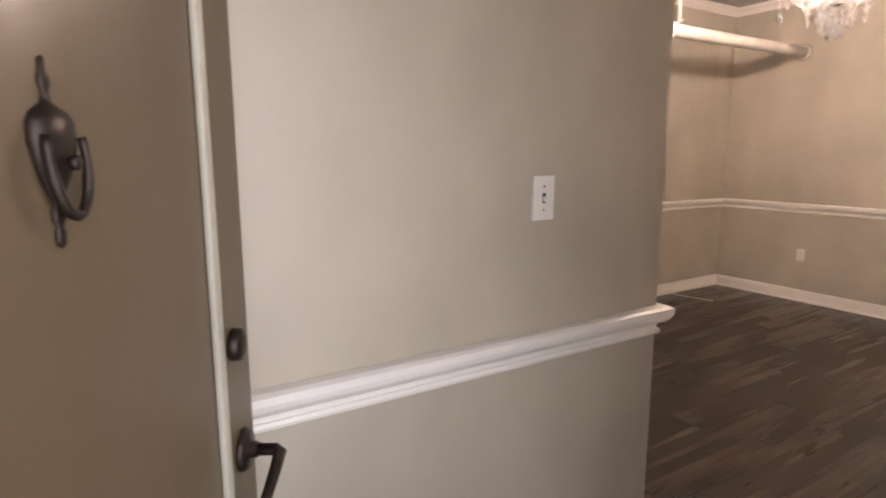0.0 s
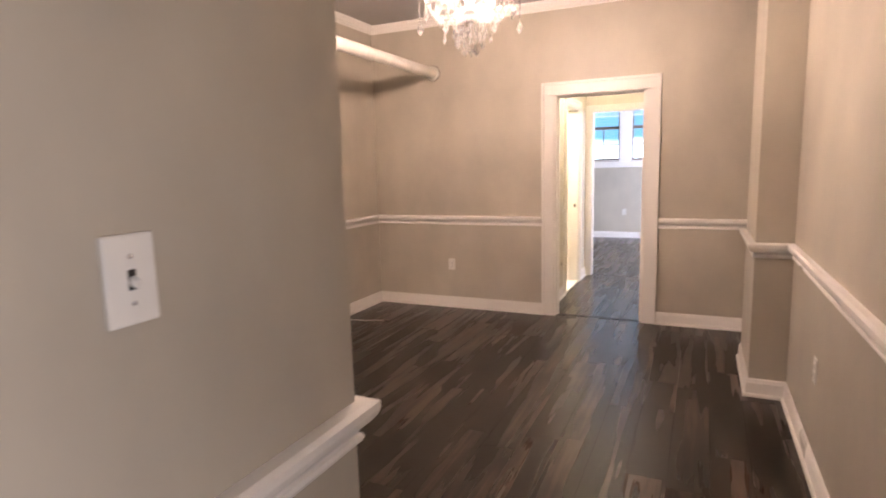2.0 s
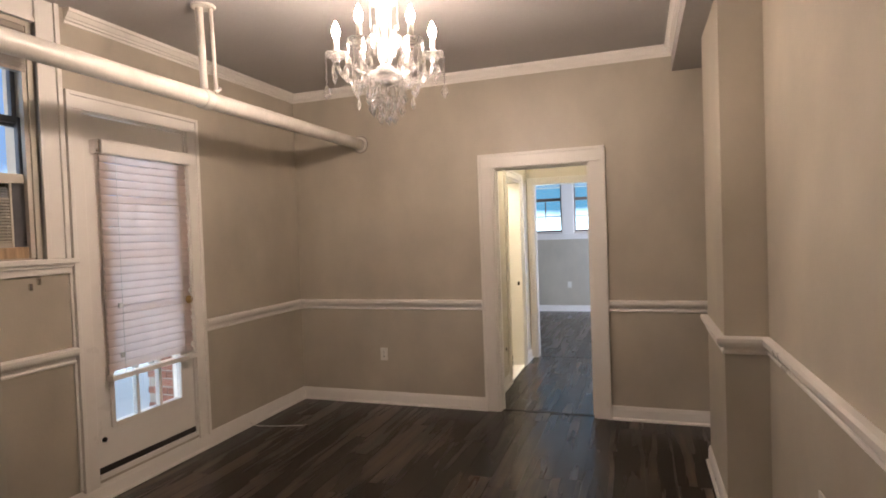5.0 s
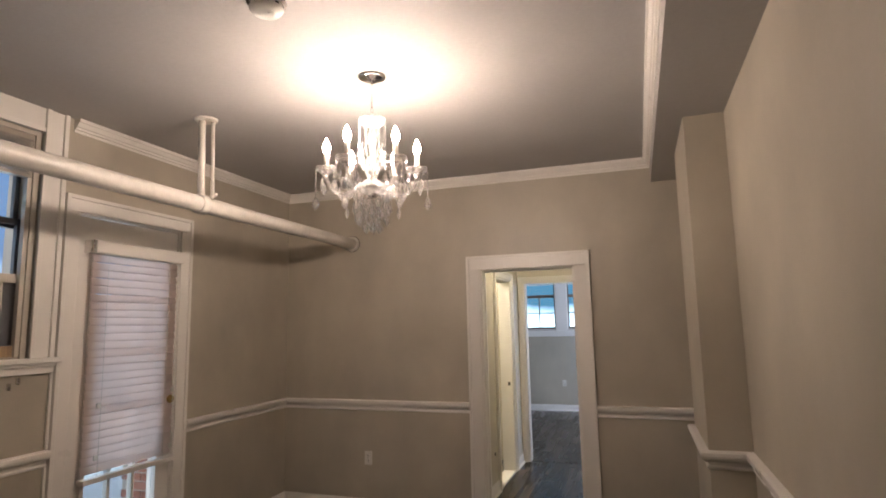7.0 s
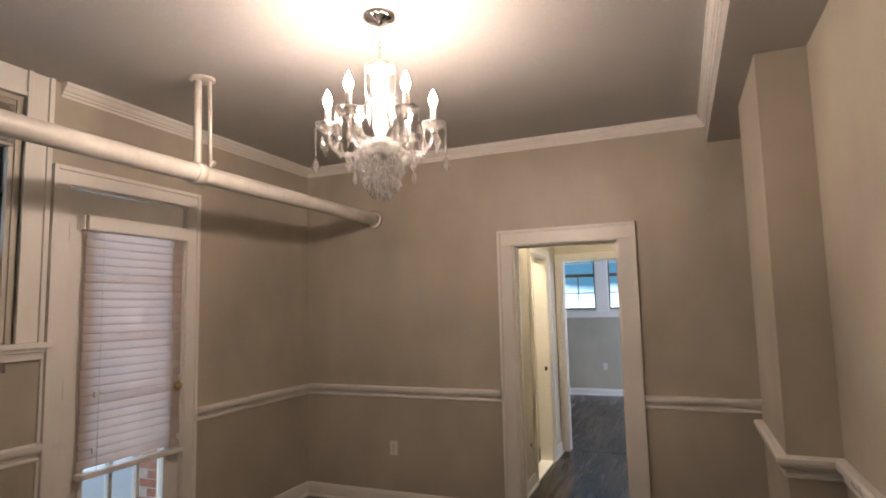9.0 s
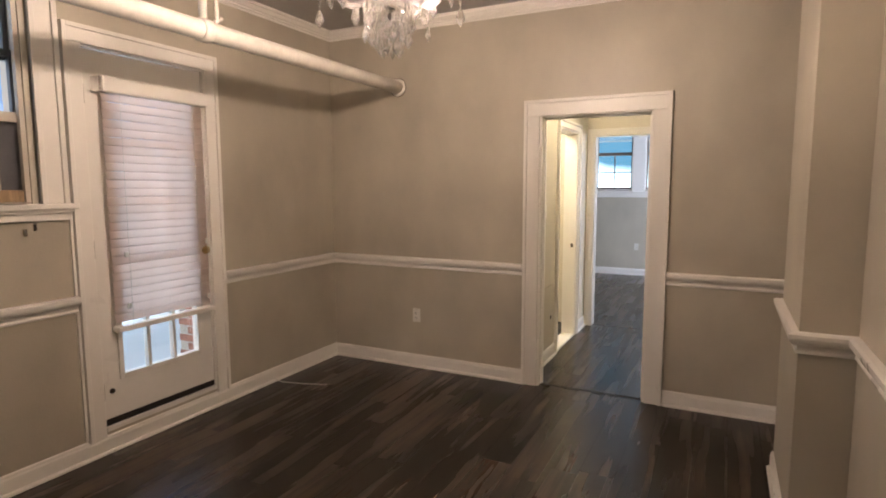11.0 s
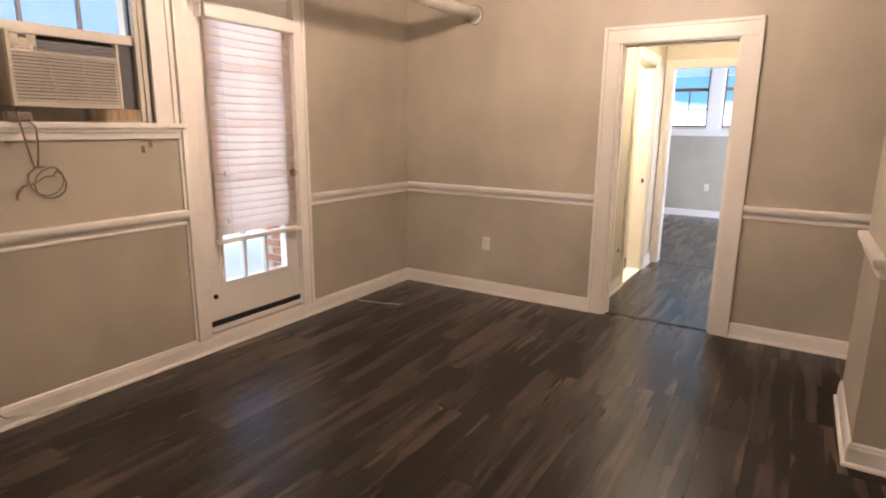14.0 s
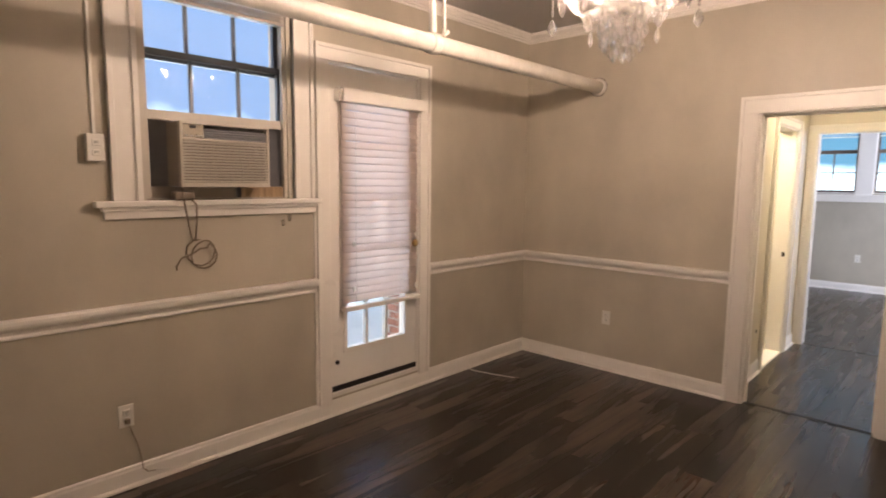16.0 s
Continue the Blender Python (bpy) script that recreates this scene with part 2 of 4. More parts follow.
def structure(name, bm, mat, label="", category=""):
    return tagged(new(name, mesh_of(name, bm, mat)), label, category, kind="structure")


def b1(lo, hi, bevel=0.0):
    return box(bmesh.new(), lo, hi, bevel)


def wall_with_holes(bm, axis, face, back, a0, a1, z0, z1, holes):
    """A wall from 'face' to 'back' across, running a0 to a1 along, with square holes (a, b, z, z)."""
    cuts = sorted({a0, a1, *[h[0] for h in holes], *[h[1] for h in holes]})
    for p, q in zip(cuts, cuts[1:]):
        spans, z = [], z0
        for h in sorted((h for h in holes if h[0] <= p and h[1] >= q), key=lambda h: h[2]):
            if h[2] > z:
                spans.append((z, h[2]))
            z = h[3]
        if z < z1:
            spans.append((z, z1))
        for s, e in spans:
            if axis == "x":
                box(bm, (p, min(face, back), s), (q, max(face, back), e))
            else:
                box(bm, (min(face, back), p, s), (max(face, back), q, e))
    bmesh.ops.remove_doubles(bm, verts=bm.verts, dist=1e-5)
    return bm


# ---- the plan ----
CEILING = 2.845
BACK = -4.24         # rear wall of the living room and end of the partition
PART = 2.47          # face of the partition beside the entry
EAST = 3.62           # long wall opposite the garden door
PIER = 3.42           # face of the entry wall and of the pilaster
SOUTH = -6.75


# living room walls
bm = wall_with_holes(bmesh.new(), "y", 0, -0.22, BACK - 0.1, 0.12, 0, CEILING, [(-2.175, -1.36, 0.14, 2.292), (-3.275, -2.42, 1.44, 2.70)])
wall_west = structure("wall_west", bm, WALL, "greige painted plaster wall with a door and a window", "wall")
bm = wall_with_holes(bmesh.new(), "x", 0, 0.12, 0.0, EAST + 0.2, 0, CEILING, [(1.888, 2.675, 0, 2.04)])
wall_north = structure("wall_north", bm, WALL, "greige painted plaster wall with an open doorway", "wall")
bm = b1((0.0, BACK - 0.14, 0), (PART, BACK, CEILING))
wall_south = structure("wall_south", bm, WALL, "greige painted rear wall", "wall")
bm = b1((PART - 0.14, SOUTH, 0), (PART, BACK - 0.14, CEILING))
wall_partition = structure("wall_partition", bm, WALL, "greige painted partition beside the entry", "wall")
bm = b1((PART - 0.14, SOUTH - 0.1, 0), (EAST, SOUTH, CEILING))
wall_entry_end = structure("wall_entry_end", bm, WALL, "greige painted end wall of the entry", "wall")
D0, D1, PN = -5.97, -5.03, -4.5     # entry doorway and the end of its wall
bm = wall_with_holes(bmesh.new(), "y", PIER, EAST, SOUTH, PN, 0, CEILING, [(D0, D1, 0, 2.06)])
wall_entry = structure("wall_entry", bm, WALL, "greige painted wall with the entry doorway", "wall")
bm = b1((EAST, PN - 0.2, 0), (EAST + 0.2, -0.001, CEILING))
wall_east = structure("wall_east", bm, WALL, "greige painted long wall", "wall")
# pilaster and the dropped beam along the ceiling
PY0, PY1 = -1.45, -0.72
pilaster = structure("wall_pilaster", b1((PIER, PY0, 0), (EAST - 0.001, PY1, 2.652)), WALL, "greige painted square pilaster", "pilaster")
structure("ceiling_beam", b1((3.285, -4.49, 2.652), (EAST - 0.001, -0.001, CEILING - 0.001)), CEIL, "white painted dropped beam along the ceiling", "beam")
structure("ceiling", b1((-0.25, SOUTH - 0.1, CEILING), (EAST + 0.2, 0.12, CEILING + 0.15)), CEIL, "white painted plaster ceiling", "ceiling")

# hall and bedroom beyond
HY, HX = 2.09, 1.785
bm = wall_with_holes(bmesh.new(), "y", HX, HX - 0.12, 0.12, HY, 0, 2.6, [(0.93, 1.62, 0, 2.05)])
structure("wall_hall_west", bm, HALLWALL, "pale cream hall wall with a doorway", "wall")
structure("wall_hall_east", b1((2.83, 0.12, 0), (2.95, HY, 2.6)), HALLWALL, "pale cream hall wall", "wall")
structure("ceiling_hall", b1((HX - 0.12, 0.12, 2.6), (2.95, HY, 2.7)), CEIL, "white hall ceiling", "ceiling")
bm = wall_with_holes(bmesh.new(), "x", HY, HY + 0.12, 0.4, 4.4, 0, 2.8, [(1.855, 2.66, 0, 2.055)])
structure("wall_bedroom_south", bm, HALLWALL, "pale cream wall with the bedroom doorway", "wall")
BY = 5.98
bm = wall_with_holes(bmesh.new(), "x", BY, BY + 0.2, 0.4, 4.4, 0, 2.8, [(1.08, 1.70, 1.45, 2.56), (1.90, 2.52, 1.45, 2.56)])
wall_bed = structure("wall_bedroom_north", bm, WALL, "greige bedroom wall with two high windows", "wall")
structure("wall_bedroom_west", b1((0.3, HY, 0), (0.4, BY + 0.2, 2.8)), WALL, "greige bedroom wall", "wall")
# The unseen east opening is added only to hold the bedroom fill lamp.
structure("wall_bedroom_east", wall_with_holes(bmesh.new(), "y", 4.4, 4.5, HY, BY + 0.2, 0, 2.8, [(3.85, 5.35, 1.05, 2.35)]), WALL, "greige bedroom wall", "wall")
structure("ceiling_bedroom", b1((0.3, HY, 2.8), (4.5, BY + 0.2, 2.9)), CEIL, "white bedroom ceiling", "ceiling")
# small lit room off the hall
structure("wall_bath", wall_with_holes(bmesh.new(), "y", 0.3, 0.4, 0.12, HY, 0, 2.6, []), HALLWALL, "cream wall of the side room", "wall")
structure("ceiling_bath", b1((0.3, 0.12, 2.6), (HX - 0.12, HY, 2.7)), CEIL, "white ceiling of the side room", "ceiling")
structure("floor_bath", b1((0.3, 0.12, -0.1), (HX - 0.06, HY, 0.004)), TILEDARK, "dark tiled floor of the side room", "floor")

# the floor: a dark bed under single boards
floor = structure("floor", b1((-0.2, SOUTH - 0.1, -0.12), (EAST + 0.2, 0.06, -0.012)), SUBFLOOR, "dark brown wood laminate plank floor", "floor")
floor_hall = structure("floor_hall", b1((HX - 0.06, 0.06, -0.12), (2.95, HY + 0.06, -0.012)), SUBFLOOR, "dark brown laminate hall floor", "floor")
floor_bed = structure("floor_bedroom", b1((0.3, HY + 0.06, -0.12), (4.5, BY, -0.012)), SUBFLOOR, "dark brown laminate bedroom floor", "floor")

# ---- trim ----
BASE = [(0, 0), (0.027, 0), (0.027, 0.010), (0.021, 0.018), (0.014, 0.020), (0.014, 0.084), (0.010, 0.096), (0.010, 0.103), (0.004, 0.111), (0, 0.111)]
RAIL = [(0, 0.848), (0.010, 0.848), (0.013, 0.856), (0.010, 0.864), (0.004, 0.866), (0.004, 0.883), (0.022, 0.886), (0.030, 0.894), (0.036, 0.902), (0.040, 0.914), (0.040, 0.930), (0.028, 0.937), (0, 0.938)]
CROWN = [(0, CEILING - 0.080), (0.007, CEILING - 0.080), (0.007, CEILING - 0.066), (0.018, CEILING - 0.062), (0.018, CEILING - 0.050), (0.026, CEILING - 0.046), (0.040, CEILING - 0.022), (0.048, CEILING - 0.020), (0.048, CEILING), (0, CEILING)]


def trim(name, prof, path, label):
    return structure(name, sweep(bmesh.new(), prof, path), TRIM, label, "trim")


for nm, prof, what in (("baseboard", BASE, "white painted baseboard"), ("chair_rail", RAIL, "white painted chair rail moulding")):
    # paths run so that the room is to the right
    trim(nm + "_east", prof, [(EAST, -0.02, 0), (EAST, PY1, 0), (PIER, PY1, 0), (PIER, PY0, 0), (EAST, PY0, 0), (EAST, PN, 0), (PIER, PN, 0), (PIER, D1 + 0.1, 0)], what)
    trim(nm + "_north_east", prof, [(2.793, 0, 0), (EAST - 0.03, 0, 0)], what)
    trim(nm + "_north_west", prof, [(0, -1.262, 0), (0, 0, 0), (1.77, 0, 0)], what)
    trim(nm + "_partition", prof, [(PART, SOUTH, 0), (PART, BACK, 0), (0.0, BACK, 0), (0, -2.27, 0)], what)
trim("baseboard_under_door", [(o, u * 0.95) for o, u in BASE], [(0, -2.27, 0), (0, -1.262, 0)], "white painted baseboard passing under the raised door")
trim("crown_north", CROWN, [(0, -2.235, 0), (0, 0, 0), (3.285, 0, 0)], "white painted crown moulding")
trim("crown_beam", CROWN, [(3.285, 0, 0), (3.285, -4.49, 0)], "white painted crown moulding along the beam")
trim("baseboard_hall", BASE, [(HX, 0.12, 0), (HX, 0.855, 0)], "white painted hall baseboard")
trim("baseboard_hall_end", BASE, [(HX, 1.695, 0), (HX, HY, 0)], "white painted hall baseboard")
trim("baseboard_bedroom", BASE, [(0.4, BY, 0), (4.4, BY, 0)], "white painted bedroom baseboard")
trim("baseboard_bath", BASE, [(0.4, 0.12, 0), (0.4, HY, 0)], "white painted baseboard")


def casing(name, axis, face, out, a0, a1, z0, z1, w, t, label):
    """Door or window casing with a raised outer bead, round the opening a0..a1, z0..z1; 'out' is the sign of the room side."""
    bm = bmesh.new()

    def slab(p, q, s, e, th):
        f0, f1 = sorted((face, face + out * th))
        if axis == "x":
            box(bm, (p, f0, s), (q, f1, e), 0.003)
        else:
            box(bm, (f0, p, s), (f1, q, e), 0.003)
    bead = 0.024
    for p, q in ((a0 - w, a0), (a1, a1 + w)):
        inner, outer = (p + bead, q) if p < a0 else (p, q - bead)
        slab(inner, outer, z0, z1, t)
        o0, o1 = (p, p + bead) if p < a0 else (q - bead, q)
        slab(o0, o1, z0, z1 + w, t + 0.012)
    slab(a0 - w + bead, a1 + w - bead, z1, z1 + w - bead, t + 0.001)
    slab(a0 - w + bead, a1 + w - bead, z1 + w - bead, z1 + w, t + 0.011)
    return structure(name, bm, TRIM, label, "door casing")


casing("casing_hall_doorway", "x", 0, -1, 1.888, 2.675, 0, 2.03, 0.115, 0.02, "white painted moulded casing round the hall doorway")
casing("casing_bedroom_doorway", "x", HY, -1, 1.86, 2.655, 0, 2.05, 0.07, 0.018, "white painted casing round the bedroom doorway")
casing("casing_bath_doorway", "y", HX, 1, 0.93, 1.62, 0, 2.05, 0.075, 0.018, "white painted casing round the side doorway")
bm = bmesh.new()
L0, L1 = 1.888, 2.675
for lo, hi in (((L0, -0.004, 0), (L0 + 0.018, 0.124, 2.04)), ((L1 - 0.018, -0.004, 0), (L1, 0.124, 2.04)), ((L0 + 0.018, -0.004, 2.022), (L1 - 0.018, 0.124, 2.04)), ((L0 + 0.018, 0.05, 0), (L0 + 0.03, 0.085, 2.022)), ((L1 - 0.03, 0.05, 0), (L1 - 0.018, 0.085, 2.022)), ((L0 + 0.03, 0.05, 2.01), (L1 - 0.03, 0.085, 2.022))):
    box(bm, lo, hi)
structure("jamb_hall_doorway", bm, TRIM, "white painted door lining with stop", "door jamb")
structure("threshold", b1((L0 + 0.02, 0.035, -0.01), (L1 - 0.02, 0.06, 0.004)), DARKRUBBER, "dark joint strip across the doorway floor", "threshold")


# ---- glazed garden door with its blind ----
def translucent(m, amount):
    """Lets part of the light through a thin white slat."""
    n, l = m.node_tree.nodes, m.node_tree.links
    out, b = n["Material Output"], n["Principled BSDF"]
    tr, mix = n.new("ShaderNodeBsdfTranslucent"), n.new("ShaderNodeMixShader")
    tr.inputs["Color"].default_value = (1.0, 0.90, 0.86, 1)
    mix.inputs["Fac"].default_value = amount
    l.new(b.outputs["BSDF"], mix.inputs[1])
    l.new(tr.outputs["BSDF"], mix.inputs[2])
    l.new(mix.outputs["Shader"], out.inputs["Surface"])


translucent(BLIND, 0.66)


def holed_slab(x0, x1, y0, y1, z0, z1, hole):
    """A slab in the y-z plane with one square hole (y, y, z, z)."""
    bm = bmesh.new()
    a, b, c, d = hole
    for lo, hi in (((x0, y0, z0), (x1, a, z1)), ((x0, b, z0), (x1, y1, z1)), ((x0, a, z0), (x1, b, c)), ((x0, a, d), (x1, b, z1))):
        box(bm, lo, hi)
    bmesh.ops.remove_doubles(bm, verts=bm.verts, dist=1e-5)
    return bm


def garden_door():
    d = tagged(new("door_1"), "white painted glazed door with a lowered blind, closed", "door", kind="structure")
    y0, y1, z0, z1, x = -2.155, -1.378, 0.19, 2.272, -0.012
    g0, g1, gz0, gz1 = -2.03, -1.495, 0.43, 2.11
    part("leaf", holed_slab(x - 0.044, x, y0, y1, z0, z1, (g0, g1, gz0, gz1)), TRIM, d)
    bm = bmesh.new()
    for lo, hi in (((x, g0 - 0.025, gz0 - 0.025), (x + 0.012, g0 + 0.005, gz1 + 0.025)), ((x, g1 - 0.005, gz0 - 0.025), (x + 0.012, g1 + 0.025, gz1 + 0.025)), ((x, g0 + 0.005, gz0 - 0.025), (x + 0.012, g1 - 0.005, gz0 + 0.005)), ((x, g0 + 0.005, gz1 - 0.005), (x + 0.012, g1 - 0.005, gz1 + 0.025))):
        box(bm, lo, hi, 0.004)
    part("glazing_bead", bm, TRIM, d)
    pw, ph = (g1 - g0) / 3, (gz1 - gz0) / 5
    for k in (1, 2):
        y = g0 + k * pw
        part("muntin", b1((x - 0.034, y - 0.011, gz0), (x + 0.004, y + 0.011, gz1), 0.003), TRIM, d)
    for k in range(1, 5):
        z = gz0 + k * ph
        part("muntin", b1((x - 0.033, g0, z - 0.011), (x + 0.003, g1, z + 0.011), 0.003), TRIM, d)
    for k in range(3):
        for j in range(5):
            ya, za = g0 + k * pw, gz0 + j * ph
            p = part("pane", b1((x - 0.022, ya + 0.009, za + 0.009), (x - 0.018, ya + pw - 0.009, za + ph - 0.009)), PANE, d)
            p.visible_shadow = False
    part("door_sweep", b1((x - 0.05, y0, 0.152), (x + 0.004, y1, 0.19), 0.003), DARKRUBBER, d, "black rubber sweep at the foot")
    for z in (0.36, 1.18, 2.03):
        part("hinge", lathe(bmesh.new(), [(0.003, -0.055), (0.009, -0.05), (0.009, 0.05), (0.003, 0.055)], (x + 0.008, y0 - 0.007, z), steps=10), HINGE, d, "grimy painted hinge knuckle")
    part("knob", lathe(bmesh.new(), [(0.032, 0.0), (0.032, 0.006), (0.012, 0.012), (0.011, 0.03), (0.022, 0.038), (0.028, 0.05), (0.025, 0.062), (0.010, 0.068), (0.0, 0.069)], (x, -1.437, 1.108), "x", 20), BRASS, d, "worn brass knob")
    bolt = part("deadbolt", lathe(bmesh.new(), [(0.030, 0), (0.030, 0.006), (0.018, 0.014), (0.0, 0.015)], (x, -1.437, 1.262), "x", 18), BRASS, d, "brass thumb-turn deadbolt")
    part("thumb_turn", b1((x + 0.012, -1.442, 1.244), (x + 0.03, -1.432, 1.280), 0.003), BRASS, bolt)
    part("foot_bolt", lathe(bmesh.new(), [(0.015, 0), (0.015, 0.01), (0.007, 0.014), (0, 0.015)], (x, -2.105, 0.35), "x", 12), BRONZE, d, "small dark bolt stud")
    return d


garden_door()
bm = bmesh.new()
for lo, hi in (((-0.2, -2.175, 0.14), (-0.002, -2.159, 2.292)), ((-0.2, -1.374, 0.14), (-0.002, -1.36, 2.292)), ((-0.2, -2.159, 2.278), (-0.002, -1.374, 2.292)), ((-0.22, -2.159, 0.126), (0.012, -1.374, 0.150))):
    box(bm, lo, hi)
structure("jamb_garden_door", bm, TRIM, "white painted frame and sill of the garden door", "door frame")
casing("casing_garden_door", "y", 0, 1, -2.168, -1.366, 0.10, 2.286, 0.10, 0.02, "white painted casing round the garden door")


def door_blind():
    t = thing("venetian_blind", "white faux-wood venetian blind, slats closed, on the glazed door", "blind")
    y0, y1 = -2.078, -1.412
    bm = box(bmesh.new(), (0.0, y0 - 0.01, 2.045), (0.062, y1 + 0.03, 2.13), 0.006)
    box(bm, (0.062, y0 - 0.012, 2.049), (0.070, y1 + 0.034, 2.126), 0.003)
    part("valance", bm, TRIM, t)
    part("bracket", b1((-0.012, y0 - 0.030, 2.05), (0.058, y0 - 0.011, 2.128), 0.002), CHROME, t, "small metal end bracket")
    rnd = random.Random(4)
    n = 27
    base = bmesh.new()
    # a slightly bowed slat, 50 mm wide
    k = 6
    rows = []
    for i in range(k + 1):
        s = i / k - 0.5
        rows.append((0.0035 * (1 - 4 * s * s), s * 0.05))
    top = [[base.verts.new((o + th, y, u)) for o, u in rows] for y in (y0, y1) for th in (0.0,)]
    bot = [[base.verts.new((o - 0.003, y, u)) for o, u in rows] for y in (y0, y1)]
    for a, b in ((top[0], top[1]), (bot[1], bot[0])):
        for i in range(k):
            base.faces.new((a[i], a[i + 1], b[i + 1], b[i])).smooth = True
    for e in (0, 1):
        for i in range(k):
            base.faces.new((top[e][i], top[e][i + 1], bot[e][i + 1], bot[e][i]))
    for i in (0, k):
        base.faces.new((top[0][i], top[1][i], bot[1][i], bot[0][i]))
    me = mesh_of("slat", base, BLIND)
    for i in range(n):
        s = new("slat", me)
        s.parent = t
        tilt = 75 + rnd.uniform(-1.0, 1.0) if i not in (0, 5, 7, 14, 20, 21) else 71 + rnd.uniform(-1, 1)
        s.matrix_basis = Matrix.Translation((0.026 + rnd.uniform(-0.001, 0.001), (y0 + y1) / 2 + rnd.uniform(-0.002, 0.002), 2.022 - i * 0.0481)) @ Matrix.Rotation(-radians(90 - tilt), 4, "Y") @ Matrix.Rotation(radians(rnd.uniform(-0.25, 0.25)), 4, "X") @ Matrix.Translation((0, -(y0 + y1) / 2, 0))
    part("bottom_rail", box(bmesh.new(), (0.004, y0 - 0.006, 0.696), (0.062, y1 + 0.014, 0.726), 0.005), TRIM, t)
    for y in (y0 + 0.09, y1 - 0.09):
        part("ladder_cord", tube(bmesh.new(), [(0.053, y, 0.715), (0.0535, y, 1.3), (0.053, y, 2.04)], 0.0014, 6), PLASTIC, t)
    for y, z in ((y0 + 0.07, 1.14), (y0 + 0.07, 0.84), (y1 - 0.03, 0.80), (y1 - 0.03, 1.17)):
        part("cord_cleat", box(bmesh.new(), (0.05, y - 0.012, z - 0.016), (0.062, y + 0.012, z + 0.016), 0.004), PLASTIC, t)
    part("lift_cord", tube(bmesh.new(), [(0.06, y1 - 0.025, 2.04), (0.062, y1 - 0.03, 1.5), (0.060, y1 - 0.026, 0.80)], 0.0016, 6), PLASTIC, t)
    return t


door_blind()


# ---- sash window with the air conditioner ----
def sash_window():
    w = tagged(new("window_1"), "old sash window, lower sash raised over an air conditioner", "window", kind="structure")
    y0, y1 = -3.275, -2.42
    # side linings and head
    bm = bmesh.new()
    box(bm, (-0.2, y0, 1.44), (-0.004, y0 + 0.028, 2.70))
    box(bm, (-0.2, y1 - 0.028, 1.44), (-0.004, y1, 2.70))
    box(bm, (-0.2, y0 + 0.028, 2.675), (-0.004, y1 - 0.028, 2.70))
    for ya, yb in ((y0 + 0.028, y0 + 0.052), (y1 - 0.052, y1 - 0.028)):
        box(bm, (-0.045, ya, 1.452), (-0.014, yb, 2.674), 0.003)
    part("window_frame", bm, ACFACE, w, "tan painted side linings and stops")

    def sash(x, za, zb, mat, bottom, label):
        bm = bmesh.new()
        a, b = y0 + 0.03, y1 - 0.03
        for lo, hi in (((x - 0.03, a, za), (x, a + 0.026, zb)), ((x - 0.03, b - 0.026, za), (x, b, zb)), ((x - 0.03, a + 0.026, za), (x, b - 0.026, za + bottom)), ((x - 0.03, a + 0.026, zb - 0.034), (x, b - 0.026, zb))):
            box(bm, lo, hi, 0.002)
        s = part("sash", bm, mat, w, label)
        for k in (1, 2):
            y = a + (b - a) * k / 3
            part("muntin", b1((x - 0.026, y - 0.009, za + bottom), (x - 0.004, y + 0.009, zb - 0.034), 0.002), mat, s)
        for k in range(3):
            ya, yb = a + 0.02 + (b - a - 0.04) * k / 3, a + 0.02 + (b - a - 0.04) * (k + 1) / 3
            p = part("pane", b1((x - 0.018, ya + 0.004, za + bottom - 0.004), (x - 0.014, yb - 0.004, zb - 0.03)), PANE, s)
            p.visible_shadow = False
    sash(-0.10, 2.15, 2.68, SASHDARK, 0.045, "dark bronze upper sash")
    sash(-0.062, 1.885, 2.20, SASHDARK, 0.012, "dark bronze lower sash")
    part("bottom_rail", box(bmesh.new(), (-0.10, y0 + 0.028, 1.846), (-0.040, y1 - 0.028, 1.895), 0.003), ACFACE, w, "tan painted bottom rail")
    part("sill_board", box(bmesh.new(), (-0.2, y0 + 0.0, 1.385), (-0.02, y1 - 0.0, 1.452), 0.002), ACGREY, w, "tan wooden inner sill")
    return w


sash_window()
bm = box(bmesh.new(), (-0.02, -3.49, 1.412), (0.052, -2.248, 1.442), 0.006)
box(bm, (0.002, -3.45, 1.355), (0.020, -2.272, 1.412), 0.004)
box(bm, (0.002, -3.46, 1.392), (0.034, -2.271, 1.414), 0.004)
structure("sill_window_1", bm, TRIM, "white painted window stool and apron", "window sill")
bm = bmesh.new()
for ya, yb in ((-3.41, -3.275), (-2.42, -2.285)):
    box(bm, (0.0015, ya, 1.442), (0.020, yb, CEILING - 0.004), 0.003)
    box(bm, (0.0015, ya, 1.442), (0.034, ya + 0.026, CEILING - 0.004), 0.003)
    box(bm, (0.0015, yb - 0.026, 1.442), (0.034, yb, CEILING - 0.004), 0.003)
box(bm, (0.0015, -3.2, 2.70), (0.020, -2.42, CEILING - 0.004), 0.003)
box(bm, (0.0015, -3.2, 2.70), (0.030, -2.42, 2.725), 0.003)
structure("casing_window_1", bm, TRIM, "white painted window casing reaching the ceiling", "window casing")
bm = box(bmesh.new(), (0.0015, -2.2835, 0.94), (0.014, -2.2695, 1.41), 0.001)
box(bm, (0.0015, -2.2835, 0.12), (0.014, -2.2695, 0.845), 0.001)
structure("trim_beside_door", bm, TRIM, "narrow white trim beside the garden door casing", "trim")


